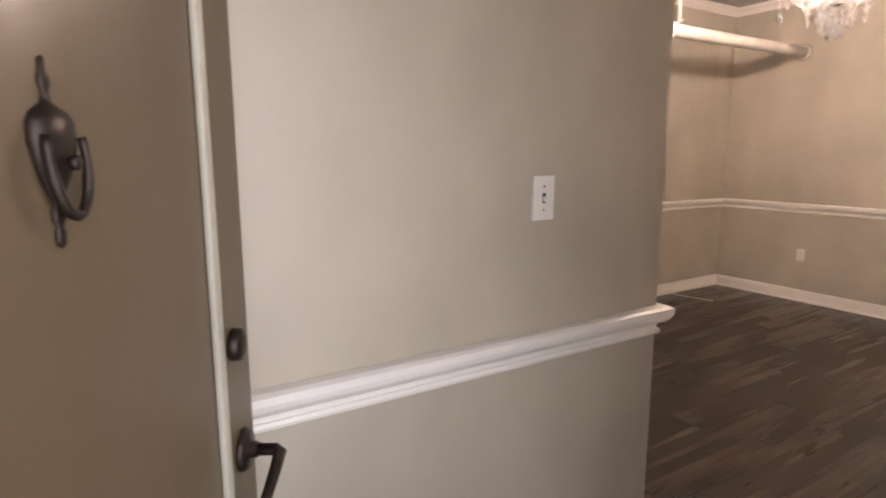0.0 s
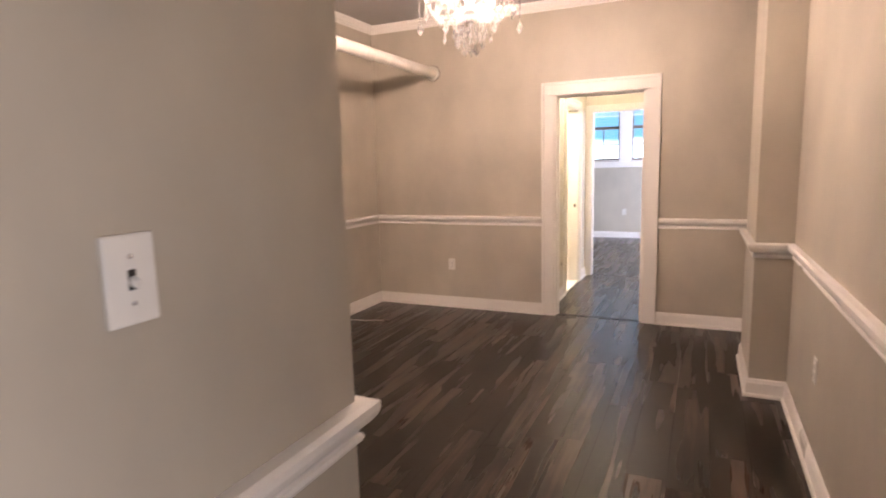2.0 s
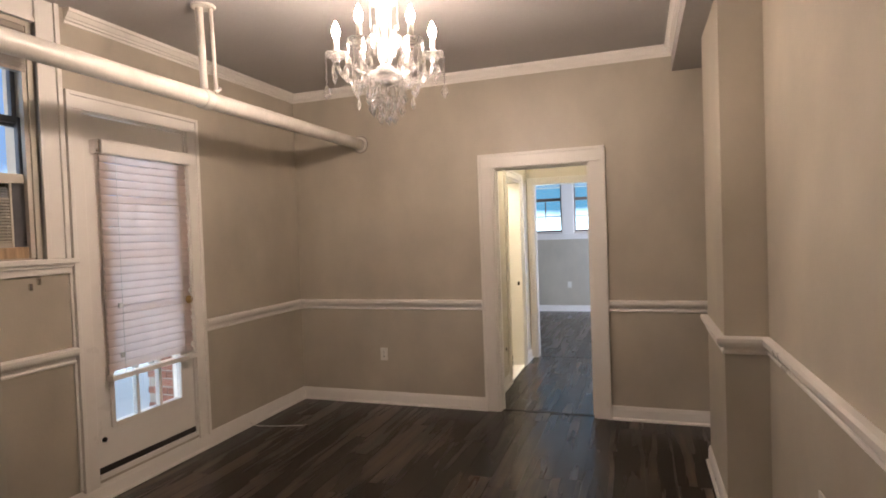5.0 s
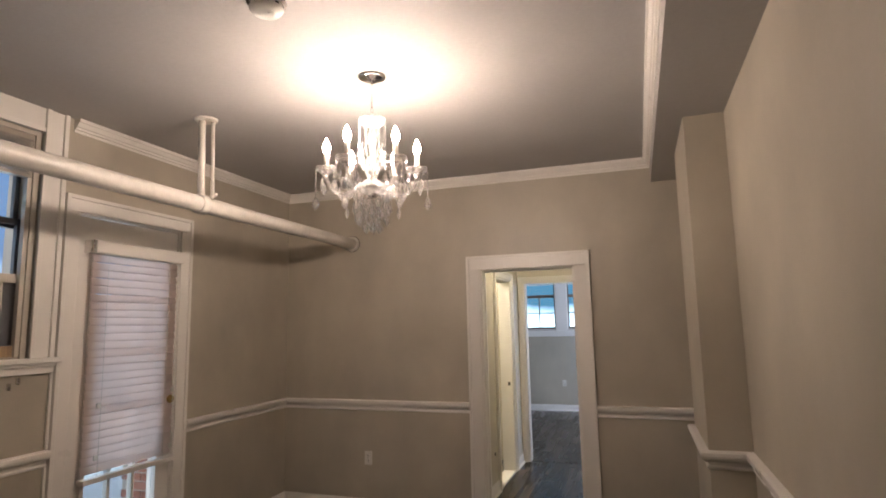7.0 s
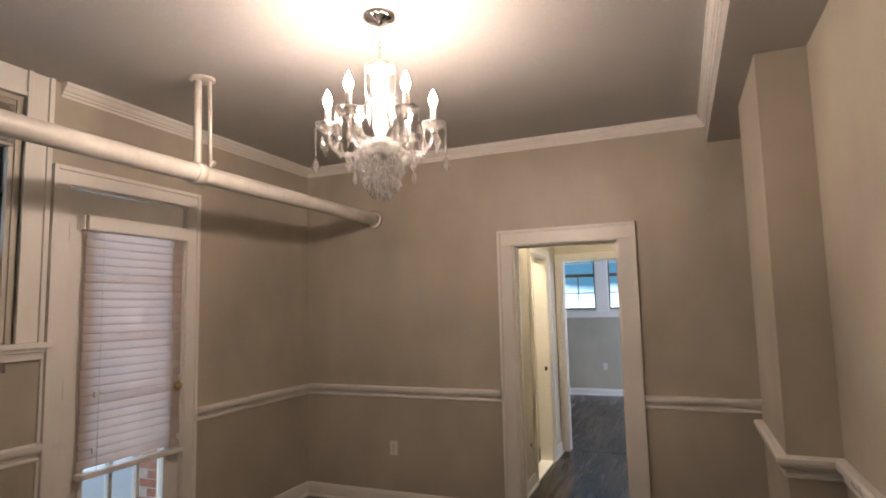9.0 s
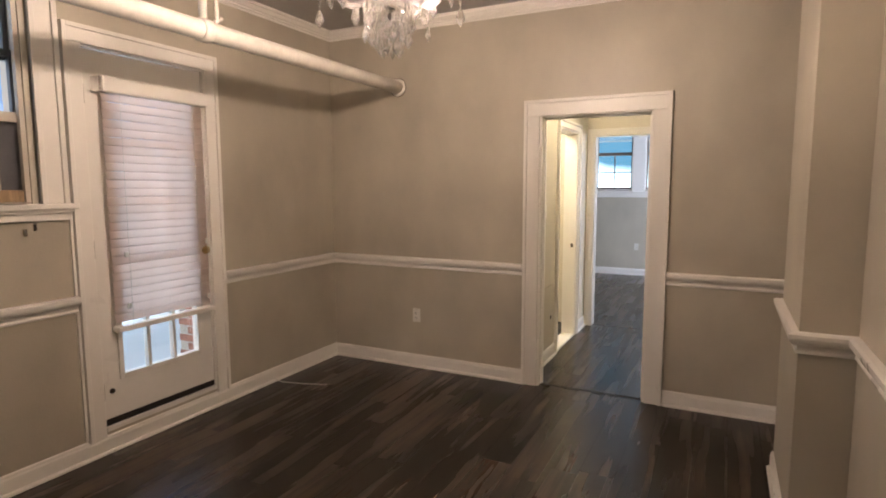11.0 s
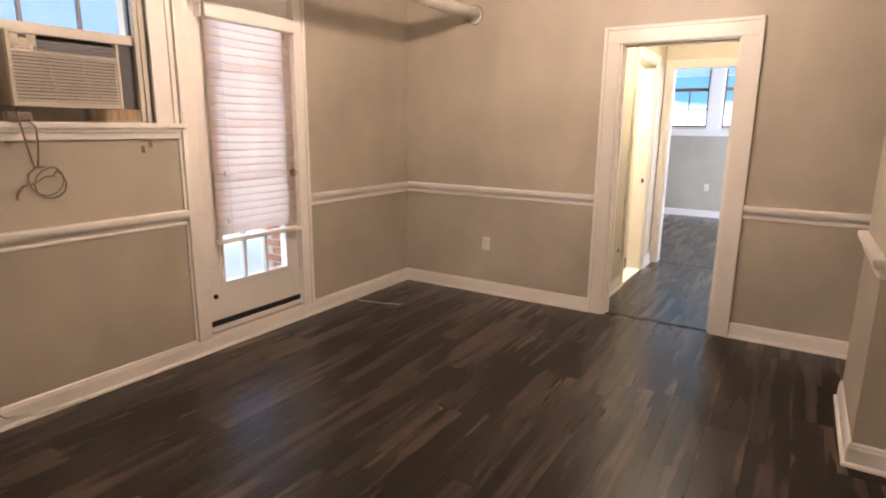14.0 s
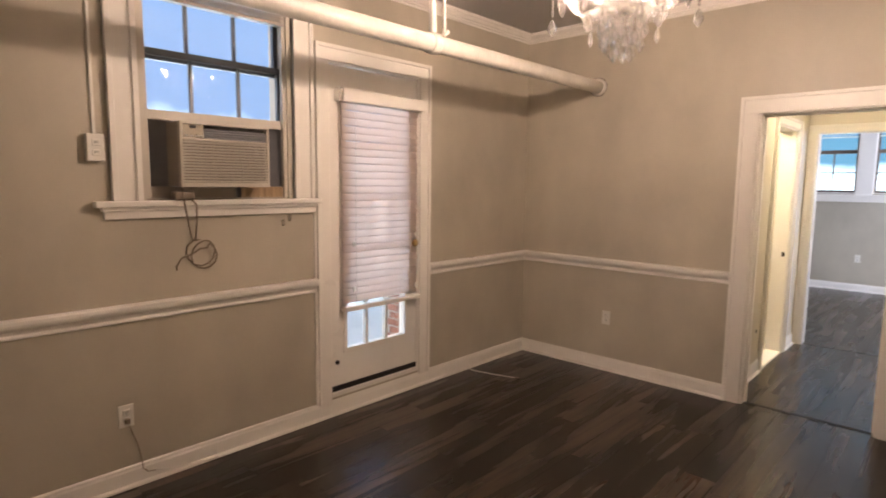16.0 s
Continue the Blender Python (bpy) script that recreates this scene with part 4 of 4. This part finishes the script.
# ---- crystal chandelier ----
def chandelier():
    cx, cy = 1.915, -2.12
    TOP = CEILING - 0.06
    t = thing("chandelier", "crystal chandelier with six lit candle bulbs hung by a chain", "chandelier", pose(cx, cy, 0.06, 0, 0, 3))
    part("canopy", lathe(bmesh.new(), [(0.0, TOP), (0.072, TOP), (0.074, TOP - 0.005), (0.058, TOP - 0.016), (0.020, TOP - 0.024), (0.006, TOP - 0.04), (0.0, TOP - 0.04)], steps=32), CHROME, t, "chrome ceiling canopy")
    bm = bmesh.new()
    z = TOP - 0.05
    k = 0
    while z > 2.545:
        pts = []
        for i in range(12):
            a = i * math.tau / 12
            u, v = 0.007 * math.cos(a), 0.017 * math.sin(a)
            pts.append((u, 0, z + v) if k % 2 else (0, u, z + v))
        tube(bm, pts, 0.0018, 6, True)
        z -= 0.026
        k += 1
    part("chain", bm, CHROME, t)
    part("column", lathe(bmesh.new(), [(0.004, 2.545), (0.016, 2.53), (0.014, 2.50), (0.024, 2.47), (0.028, 2.44), (0.016, 2.41), (0.012, 2.38), (0.024, 2.35), (0.036, 2.32), (0.040, 2.29), (0.028, 2.26), (0.02, 2.245), (0.046, 2.235), (0.05, 2.215), (0.02, 2.20), (0.0, 2.20)], steps=20), CRYSTALARM, t, "moulded glass column")
    part("crown_dish", lathe(bmesh.new(), [(0.014, 2.515), (0.05, 2.522), (0.068, 2.540), (0.072, 2.556), (0.066, 2.556), (0.05, 2.530), (0.016, 2.522)], steps=24), CRYSTALARM, t, "small glass dish")
    part("bowl", lathe(bmesh.new(), [(0.012, 2.160), (0.05, 2.166), (0.085, 2.185), (0.094, 2.206), (0.088, 2.206), (0.05, 2.176), (0.014, 2.170)], steps=28), CRYSTALARM, t, "glass bowl")
    part("hub", lathe(bmesh.new(), [(0.0, 2.145), (0.02, 2.148), (0.032, 2.158), (0.034, 2.172), (0.02, 2.182), (0.0, 2.184)], steps=20), CHROME, t, "chrome hub")
    # shared pieces
    drop = bmesh.new()
    tip, belly, top = drop.verts.new((0, 0, -0.036)), [], drop.verts.new((0, 0, 0.012))
    for i in range(6):
        a = i * math.tau / 6
        belly.append(drop.verts.new((0.0125 * math.cos(a), 0.0065 * math.sin(a), -0.016)))
    neck = [drop.verts.new((0.0065 * math.cos(i * math.tau / 6), 0.0035 * math.sin(i * math.tau / 6), 0.004)) for i in range(6)]
    for i in range(6):
        j = (i + 1) % 6
        drop.faces.new((tip, belly[j], belly[i]))
        drop.faces.new((belly[i], belly[j], neck[j], neck[i]))
        drop.faces.new((neck[i], neck[j], top))
    bmesh.ops.scale(drop, vec=(1.55, 1.55, 1.5), verts=drop.verts)
    drop = mesh_of("drop", drop, CRYSTAL)

    def beads(n, gap=0.0142, r=0.0070):
        bm = bmesh.new()
        for i in range(n):
            bmesh.ops.create_icosphere(bm, subdivisions=1, radius=r * (0.9 + 0.2 * (i % 2)), matrix=Matrix.Translation((0, 0, -i * gap)))
        tube(bm, [(0, 0, 0.006), (0, 0, -n * gap)], 0.0007, 5)
        return mesh_of("bead_strand", bm, CRYSTAL)
    short, middle, long_ = beads(3), beads(5), beads(9)
    arm_me = []
    pts = [(0.03, 0, 2.225), (0.055, 0, 2.215), (0.085, 0, 2.190), (0.115, 0, 2.172), (0.150, 0, 2.168), (0.182, 0, 2.180), (0.207, 0, 2.205), (0.222, 0, 2.240), (0.226, 0, 2.272)]
    arm_me = mesh_of("arm", tube(bmesh.new(), pts, [0.010, 0.010, 0.0105, 0.011, 0.011, 0.0105, 0.010, 0.009, 0.008], 10), CRYSTALARM)
    R = 0.226
    bm = bmesh.new()
    prof = [(0.010, 2.272), (0.030, 2.276), (0.050, 2.290), (0.056, 2.302), (0.050, 2.301), (0.028, 2.284), (0.010, 2.281)]
    lathe(bm, prof, (R, 0, 0), steps=20)
    for v in bm.verts:
        a = math.atan2(v.co.y, v.co.x - R)
        if (v.co.x - R) ** 2 + v.co.y ** 2 > 0.0016:
            v.co.z += 0.004 * math.cos(a * 8)
    cup = mesh_of("cup", bm, CRYSTALARM)
    socket = mesh_of("socket", lathe(bmesh.new(), [(0.012, 2.258), (0.014, 2.264), (0.010, 2.272), (0.011, 2.284)], (R, 0, 0), steps=14), CHROME)
    candle = mesh_of("candle", lathe(bmesh.new(), [(0.0125, 2.283), (0.0125, 2.368), (0.010, 2.374)], (R, 0, 0), steps=16), CANDLE)
    bulb = mesh_of("bulb", lathe(bmesh.new(), [(0.008, 2.374), (0.014, 2.384), (0.0185, 2.398), (0.018, 2.412), (0.012, 2.430), (0.005, 2.446), (0.0015, 2.454)], (R, 0, 0), steps=16), BULB)

    def put(name, me, parent, m):
        o = new(name, me)
        o.parent = parent
        o.matrix_basis = m
        return o
    for k in range(6):
        turn = Matrix.Rotation(radians(22 + 60 * k), 4, "Z")
        arm = put("arm", arm_me, t, turn)
        for nm, me in (("socket", socket), ("cup", cup), ("candle", candle), ("bulb", bulb)):
            put(nm, me, arm, Matrix())
        for j in range(5):
            a = radians(72 * j)
            x, y = R + 0.051 * math.cos(a), 0.051 * math.sin(a)
            if j == 0:
                put("bead_strand", long_, arm, Matrix.Translation((x, y, 2.284)))
                put("drop", drop, arm, Matrix.Translation((x, y, 2.138)) @ Matrix.Rotation(a, 4, "Z"))
            else:
                put("bead_strand", short, arm, Matrix.Translation((x, y, 2.284)))
                put("drop", drop, arm, Matrix.Translation((x, y, 2.222)) @ Matrix.Rotation(a + 0.6, 4, "Z"))
        put("bead_strand", long_, t, turn @ Matrix.Translation((0.064, 0, 2.53)))
        put("drop", drop, t, turn @ Matrix.Translation((0.064, 0, 2.38)))
        put("bead_strand", long_, t, turn @ Matrix.Translation((0.048, 0.03, 2.42)))
        put("drop", drop, t, turn @ Matrix.Translation((0.135, 0, 2.145)))
    for n, r, zz, me, ln in ((12, 0.088, 2.176, short, 3), (8, 0.056, 2.150, short, 3), (8, 0.072, 2.12, short, 3), (6, 0.036, 2.110, middle, 5)):
        for i in range(n):
            m = Matrix.Rotation(i * math.tau / n + r * 20, 4, "Z") @ Matrix.Translation((r, 0, zz))
            put("bead_strand", me, t, m)
            put("drop", drop, t, m @ Matrix.Translation((0, 0, -0.060 if me is short else -0.088)) @ Matrix.Rotation(i * 0.9, 4, "Z"))
    return t


chandelier()


# ---- hall, side room and bedroom fittings ----
t = thing("access_panel", "small painted access panel low on the hall wall", "access panel")
part("panel", box(bmesh.new(), (HX, 0.40, 0.30), (HX + 0.008, 0.76, 0.66), 0.002), HALLWALL, t)
part("latch", box(bmesh.new(), (HX + 0.007, 0.70, 0.36), (HX + 0.014, 0.72, 0.39), 0.002), BRONZE, t, "dark latch")
t = thing("strike_plate", "dark strike plate on the side doorway lining", "strike plate")
part("plate", box(bmesh.new(), (HX - 0.045, 1.6005, 0.905), (HX - 0.02, 1.6045, 0.945), 0.001), BRONZE, t)
bm = bmesh.new()
for lo, hi in (((HX - 0.124, 0.93, 0), (HX + 0.004, 0.946, 2.05)), ((HX - 0.124, 1.604, 0), (HX + 0.004, 1.62, 2.05)), ((HX - 0.124, 0.946, 2.034), (HX + 0.004, 1.604, 2.05))):
    box(bm, lo, hi)
structure("jamb_bath_doorway", bm, TRIM, "white painted lining of the side doorway", "door jamb")
structure("threshold_bath", box(bmesh.new(), (HX - 0.12, 0.946, 0.0), (HX + 0.012, 1.604, 0.016), 0.004), TRIM, "pale stone threshold", "threshold")
bm = bmesh.new()
for lo, hi in (((1.855, HY - 0.004, 0), (1.871, HY + 0.124, 2.055)), ((2.644, HY - 0.004, 0), (2.66, HY + 0.124, 2.055)), ((1.871, HY - 0.004, 2.039), (2.644, HY + 0.124, 2.055))):
    box(bm, lo, hi)
structure("jamb_bedroom_doorway", bm, TRIM, "white painted lining of the bedroom doorway", "door jamb")
t = thing("ceiling_light", "lit round glass ceiling light in the side room", "ceiling light", pose(1.15, 1.2, 2.6))
part("base", lathe(bmesh.new(), [(0.10, 0.0), (0.11, -0.01), (0.10, -0.025), (0.08, -0.03)], steps=24), CHROME, t)
part("globe", lathe(bmesh.new(), [(0.09, -0.03), (0.125, -0.06), (0.13, -0.09), (0.10, -0.13), (0.05, -0.15), (0.0, -0.153)], steps=24), HALLGLOW, t, "glowing glass globe")


t = copy_thing(t, pose(2.32, 0.75, 2.6))
tagged(t, "lit round glass ceiling light in the hall", "ceiling light")
for o in t.children:
    if o.name.startswith("globe"):
        o.data = o.data.copy()
        o.data.materials[0] = HALLGLOW2


def bedroom_window(x0, x1, name):
    w = tagged(new(name), "brown framed bedroom window with divided panes", "window", kind="structure")
    z0, z1 = 1.45, 2.56
    y = BY + 0.06
    bm = bmesh.new()
    for lo, hi in (((x0, y, z0), (x0 + 0.035, y + 0.05, z1)), ((x1 - 0.035, y, z0), (x1, y + 0.05, z1)), ((x0 + 0.035, y, z0), (x1 - 0.035, y + 0.05, z0 + 0.05)), ((x0 + 0.035, y, z1 - 0.04), (x1 - 0.035, y + 0.05, z1)), ((x0 + 0.035, y, 2.035), (x1 - 0.035, y + 0.055, 2.09))):
        box(bm, lo, hi, 0.002)
    part("window_frame", bm, BROWNSASH, w)
    xm = (x0 + x1) / 2
    part("muntin", b1((xm - 0.009, y + 0.01, z0 + 0.05), (xm + 0.009, y + 0.035, 2.035)), BROWNSASH, w)
    part("muntin", b1((x0 + 0.035, y + 0.012, 1.745), (x1 - 0.035, y + 0.033, 1.763)), BROWNSASH, w)
    for a, b, c, d in ((x0 + 0.03, xm, z0 + 0.04, 1.754), (xm, x1 - 0.03, z0 + 0.04, 1.754), (x0 + 0.03, xm, 1.754, 2.05), (xm, x1 - 0.03, 1.754, 2.05), (x0 + 0.03, x1 - 0.03, 2.08, z1 - 0.03)):
        p = part("pane", b1((a + 0.002, y + 0.020, c + 0.002), (b - 0.002, y + 0.024, d - 0.002)), PANE, w)
        p.visible_shadow = False
    bm = bmesh.new()
    for lo, hi in (((x0, BY - 0.002, z0), (x0 + 0.012, y, z1)), ((x1 - 0.012, BY - 0.002, z0), (x1, y, z1)), ((x0 + 0.012, BY - 0.002, z0), (x1 - 0.012, y, z0 + 0.012))):
        box(bm, lo, hi)
    part("lining", bm, TRIM, w)
    t = thing("raised_blind", "pale mini blind drawn up at a bedroom window", "blind", group="bedroom blinds")
    part("head_rail", box(bmesh.new(), (x0 + 0.02, BY + 0.005, 2.51), (x1 - 0.02, BY + 0.045, 2.55), 0.002), PLASTIC, t)
    me = mesh_of("slat", b1((x0 + 0.025, BY + 0.010, 0), (x1 - 0.025, BY + 0.042, 0.004)), PLASTIC)
    for k in range(10):
        s = new("slat", me)
        s.parent = t
        s.matrix_basis = Matrix.Translation((0, 0, 2.502 - k * 0.022)) @ Matrix.Rotation(0.001 * math.sin(k * 1.7), 4, "Y")
    part("bottom_rail", box(bmesh.new(), (x0 + 0.024, BY + 0.010, 2.27), (x1 - 0.024, BY + 0.042, 2.285), 0.002), PLASTIC, t)
    return w


bedroom_window(1.08, 1.70, "window_2")
bedroom_window(1.90, 2.52, "window_3")
bm = bmesh.new()
for xa, xb in ((0.97, 1.08), (1.70, 1.90), (2.52, 2.63)):
    box(bm, (xa, BY - 0.02, 1.435), (xb, BY - 0.0015, 2.56), 0.003)
box(bm, (0.97, BY - 0.022, 2.56), (2.63, BY - 0.0015, 2.67), 0.003)
box(bm, (0.93, BY - 0.05, 1.405), (2.67, BY - 0.0015, 1.435), 0.005)
box(bm, (0.97, BY - 0.02, 1.325), (2.63, BY - 0.0015, 1.405), 0.003)
structure("casing_bedroom_windows", bm, TRIM, "white painted casing and sill of the bedroom windows", "window casing")

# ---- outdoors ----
# Plain sheet that glows by itself: daylight is put into its emission colour.
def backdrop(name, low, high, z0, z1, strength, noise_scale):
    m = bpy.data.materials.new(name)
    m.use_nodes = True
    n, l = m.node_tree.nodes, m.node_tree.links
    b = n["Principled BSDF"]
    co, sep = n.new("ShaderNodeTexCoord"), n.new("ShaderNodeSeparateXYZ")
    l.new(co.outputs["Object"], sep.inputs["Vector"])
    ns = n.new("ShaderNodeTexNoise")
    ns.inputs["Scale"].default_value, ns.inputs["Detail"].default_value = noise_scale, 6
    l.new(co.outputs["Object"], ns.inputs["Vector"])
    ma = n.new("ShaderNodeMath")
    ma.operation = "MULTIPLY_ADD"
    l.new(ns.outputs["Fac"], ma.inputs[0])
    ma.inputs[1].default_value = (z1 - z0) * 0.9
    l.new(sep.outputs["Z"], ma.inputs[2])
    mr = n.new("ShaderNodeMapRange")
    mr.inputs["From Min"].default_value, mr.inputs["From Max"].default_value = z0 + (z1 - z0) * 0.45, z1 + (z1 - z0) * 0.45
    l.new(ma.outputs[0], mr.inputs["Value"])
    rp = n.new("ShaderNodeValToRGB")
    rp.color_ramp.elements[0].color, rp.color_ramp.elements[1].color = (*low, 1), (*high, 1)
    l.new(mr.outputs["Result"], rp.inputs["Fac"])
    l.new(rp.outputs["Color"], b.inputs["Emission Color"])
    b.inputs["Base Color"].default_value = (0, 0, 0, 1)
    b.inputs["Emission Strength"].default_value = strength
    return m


structure("ground", b1((-400, -400, -0.6), (400, 400, -0.14)), GROUND, "pale concrete ground around the building", "ground")
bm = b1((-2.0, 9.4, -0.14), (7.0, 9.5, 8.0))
# Sky and foliage emit their own light here, strongest low down.
structure("backdrop_north", bm, backdrop("glowing_yard", (0.62, 0.86, 1.0), (0.016, 0.068, 0.115), 1.55, 2.05, 5.2, 0.9), "self-lit backdrop of bright sky and foliage outside the bedroom", "backdrop")
bm = b1((-5.1, -9.0, -0.14), (-5.0, 4.0, 7.0))
structure("backdrop_west", bm, backdrop("bright_sky_west", (0.60, 0.82, 1.0), (0.036, 0.064, 0.115), 0.9, 2.6, 6.6, 0.5), "bluish daylight beyond the garden door", "backdrop")
structure("pavement", b1((-2.2, -4.2, -0.14), (-0.22, 0.4, 0.10)), GROUND, "pale concrete step outside the garden door", "pavement")


def brick_pier():
    t = tagged(new("wall_brick_pier"), "red brick pier with pale joints outside the glazed door", "wall", kind="structure")
    x0, x1, y0, y1 = -0.95, -0.45, -0.90, -0.67
    part("mortar", b1((x0 + 0.006, y0 + 0.006, 0.10), (x1 - 0.006, y1, 2.5)), MORTAR, t)
    rnd = random.Random(2)
    me = mesh_of("brick", box(bmesh.new(), (-0.1, -0.05, -0.0285), (0.1, 0.05, 0.0285), 0.004), BRICK)
    for r in range(32):
        for k in range(-1, 3):
            cx = x0 + 0.1 + k * 0.21 + (0.105 if r % 2 else 0)
            if cx - 0.1 < x0 - 0.06 or cx + 0.1 > x1 + 0.06:
                continue
            b = new("brick", me)
            b.parent = t
            b.location = (cx, y0 + 0.048 + rnd.uniform(-0.002, 0.002), 0.132 + r * 0.0685)
    return t


brick_pier()


# ---- floor boards ----
def boards(parent, x0, x1, y0, y1, width=0.178, length=1.22, seed=3, joined=False):
    rnd = random.Random(seed)
    protos = {}
    rest = bmesh.new() if joined else None
    x = x0
    while x < x1 - 0.01:
        w = min(width, x1 - x)
        y = y0 - rnd.uniform(0, length)
        while y < y1:
            a, b = max(y, y0), min(y + length, y1)
            if b - a > 0.03:
                if joined:
                    box(rest, (x + 0.0004, a + 0.0004, -0.012), (x + w - 0.0004, b - 0.0004, rnd.uniform(-0.0006, 0.0)))
                else:
                    key = (round(w, 3), round(b - a, 3))
                    if key not in protos:
                        bm = b1((-w / 2 + 0.0004, -(b - a) / 2 + 0.0004, -0.012), (w / 2 - 0.0004, (b - a) / 2 - 0.0004, 0.0))
                        bmesh.ops.bevel(bm, geom=[ed for ed in bm.edges if all(v.co.z > -0.001 for v in ed.verts)], offset=0.0008, segments=1, affect="EDGES")
                        protos[key] = mesh_of("plank", bm, PLANK)
                    ob = new("plank", protos[key])
                    ob.parent = parent
                    ob.location = (x + w / 2, (a + b) / 2, rnd.uniform(-0.0005, 0.0))
            y += length
        x += width
    if joined:
        ob = part("planks", rest, PLANK, parent)
        tagged(ob, kind="stuff")


boards(floor, -0.0, 3.66, SOUTH, 0.04)
boards(floor_hall, HX, 2.84, 0.06, HY + 0.04, seed=5)
boards(floor_bed, 0.4, 4.4, HY + 0.06, BY, seed=8)
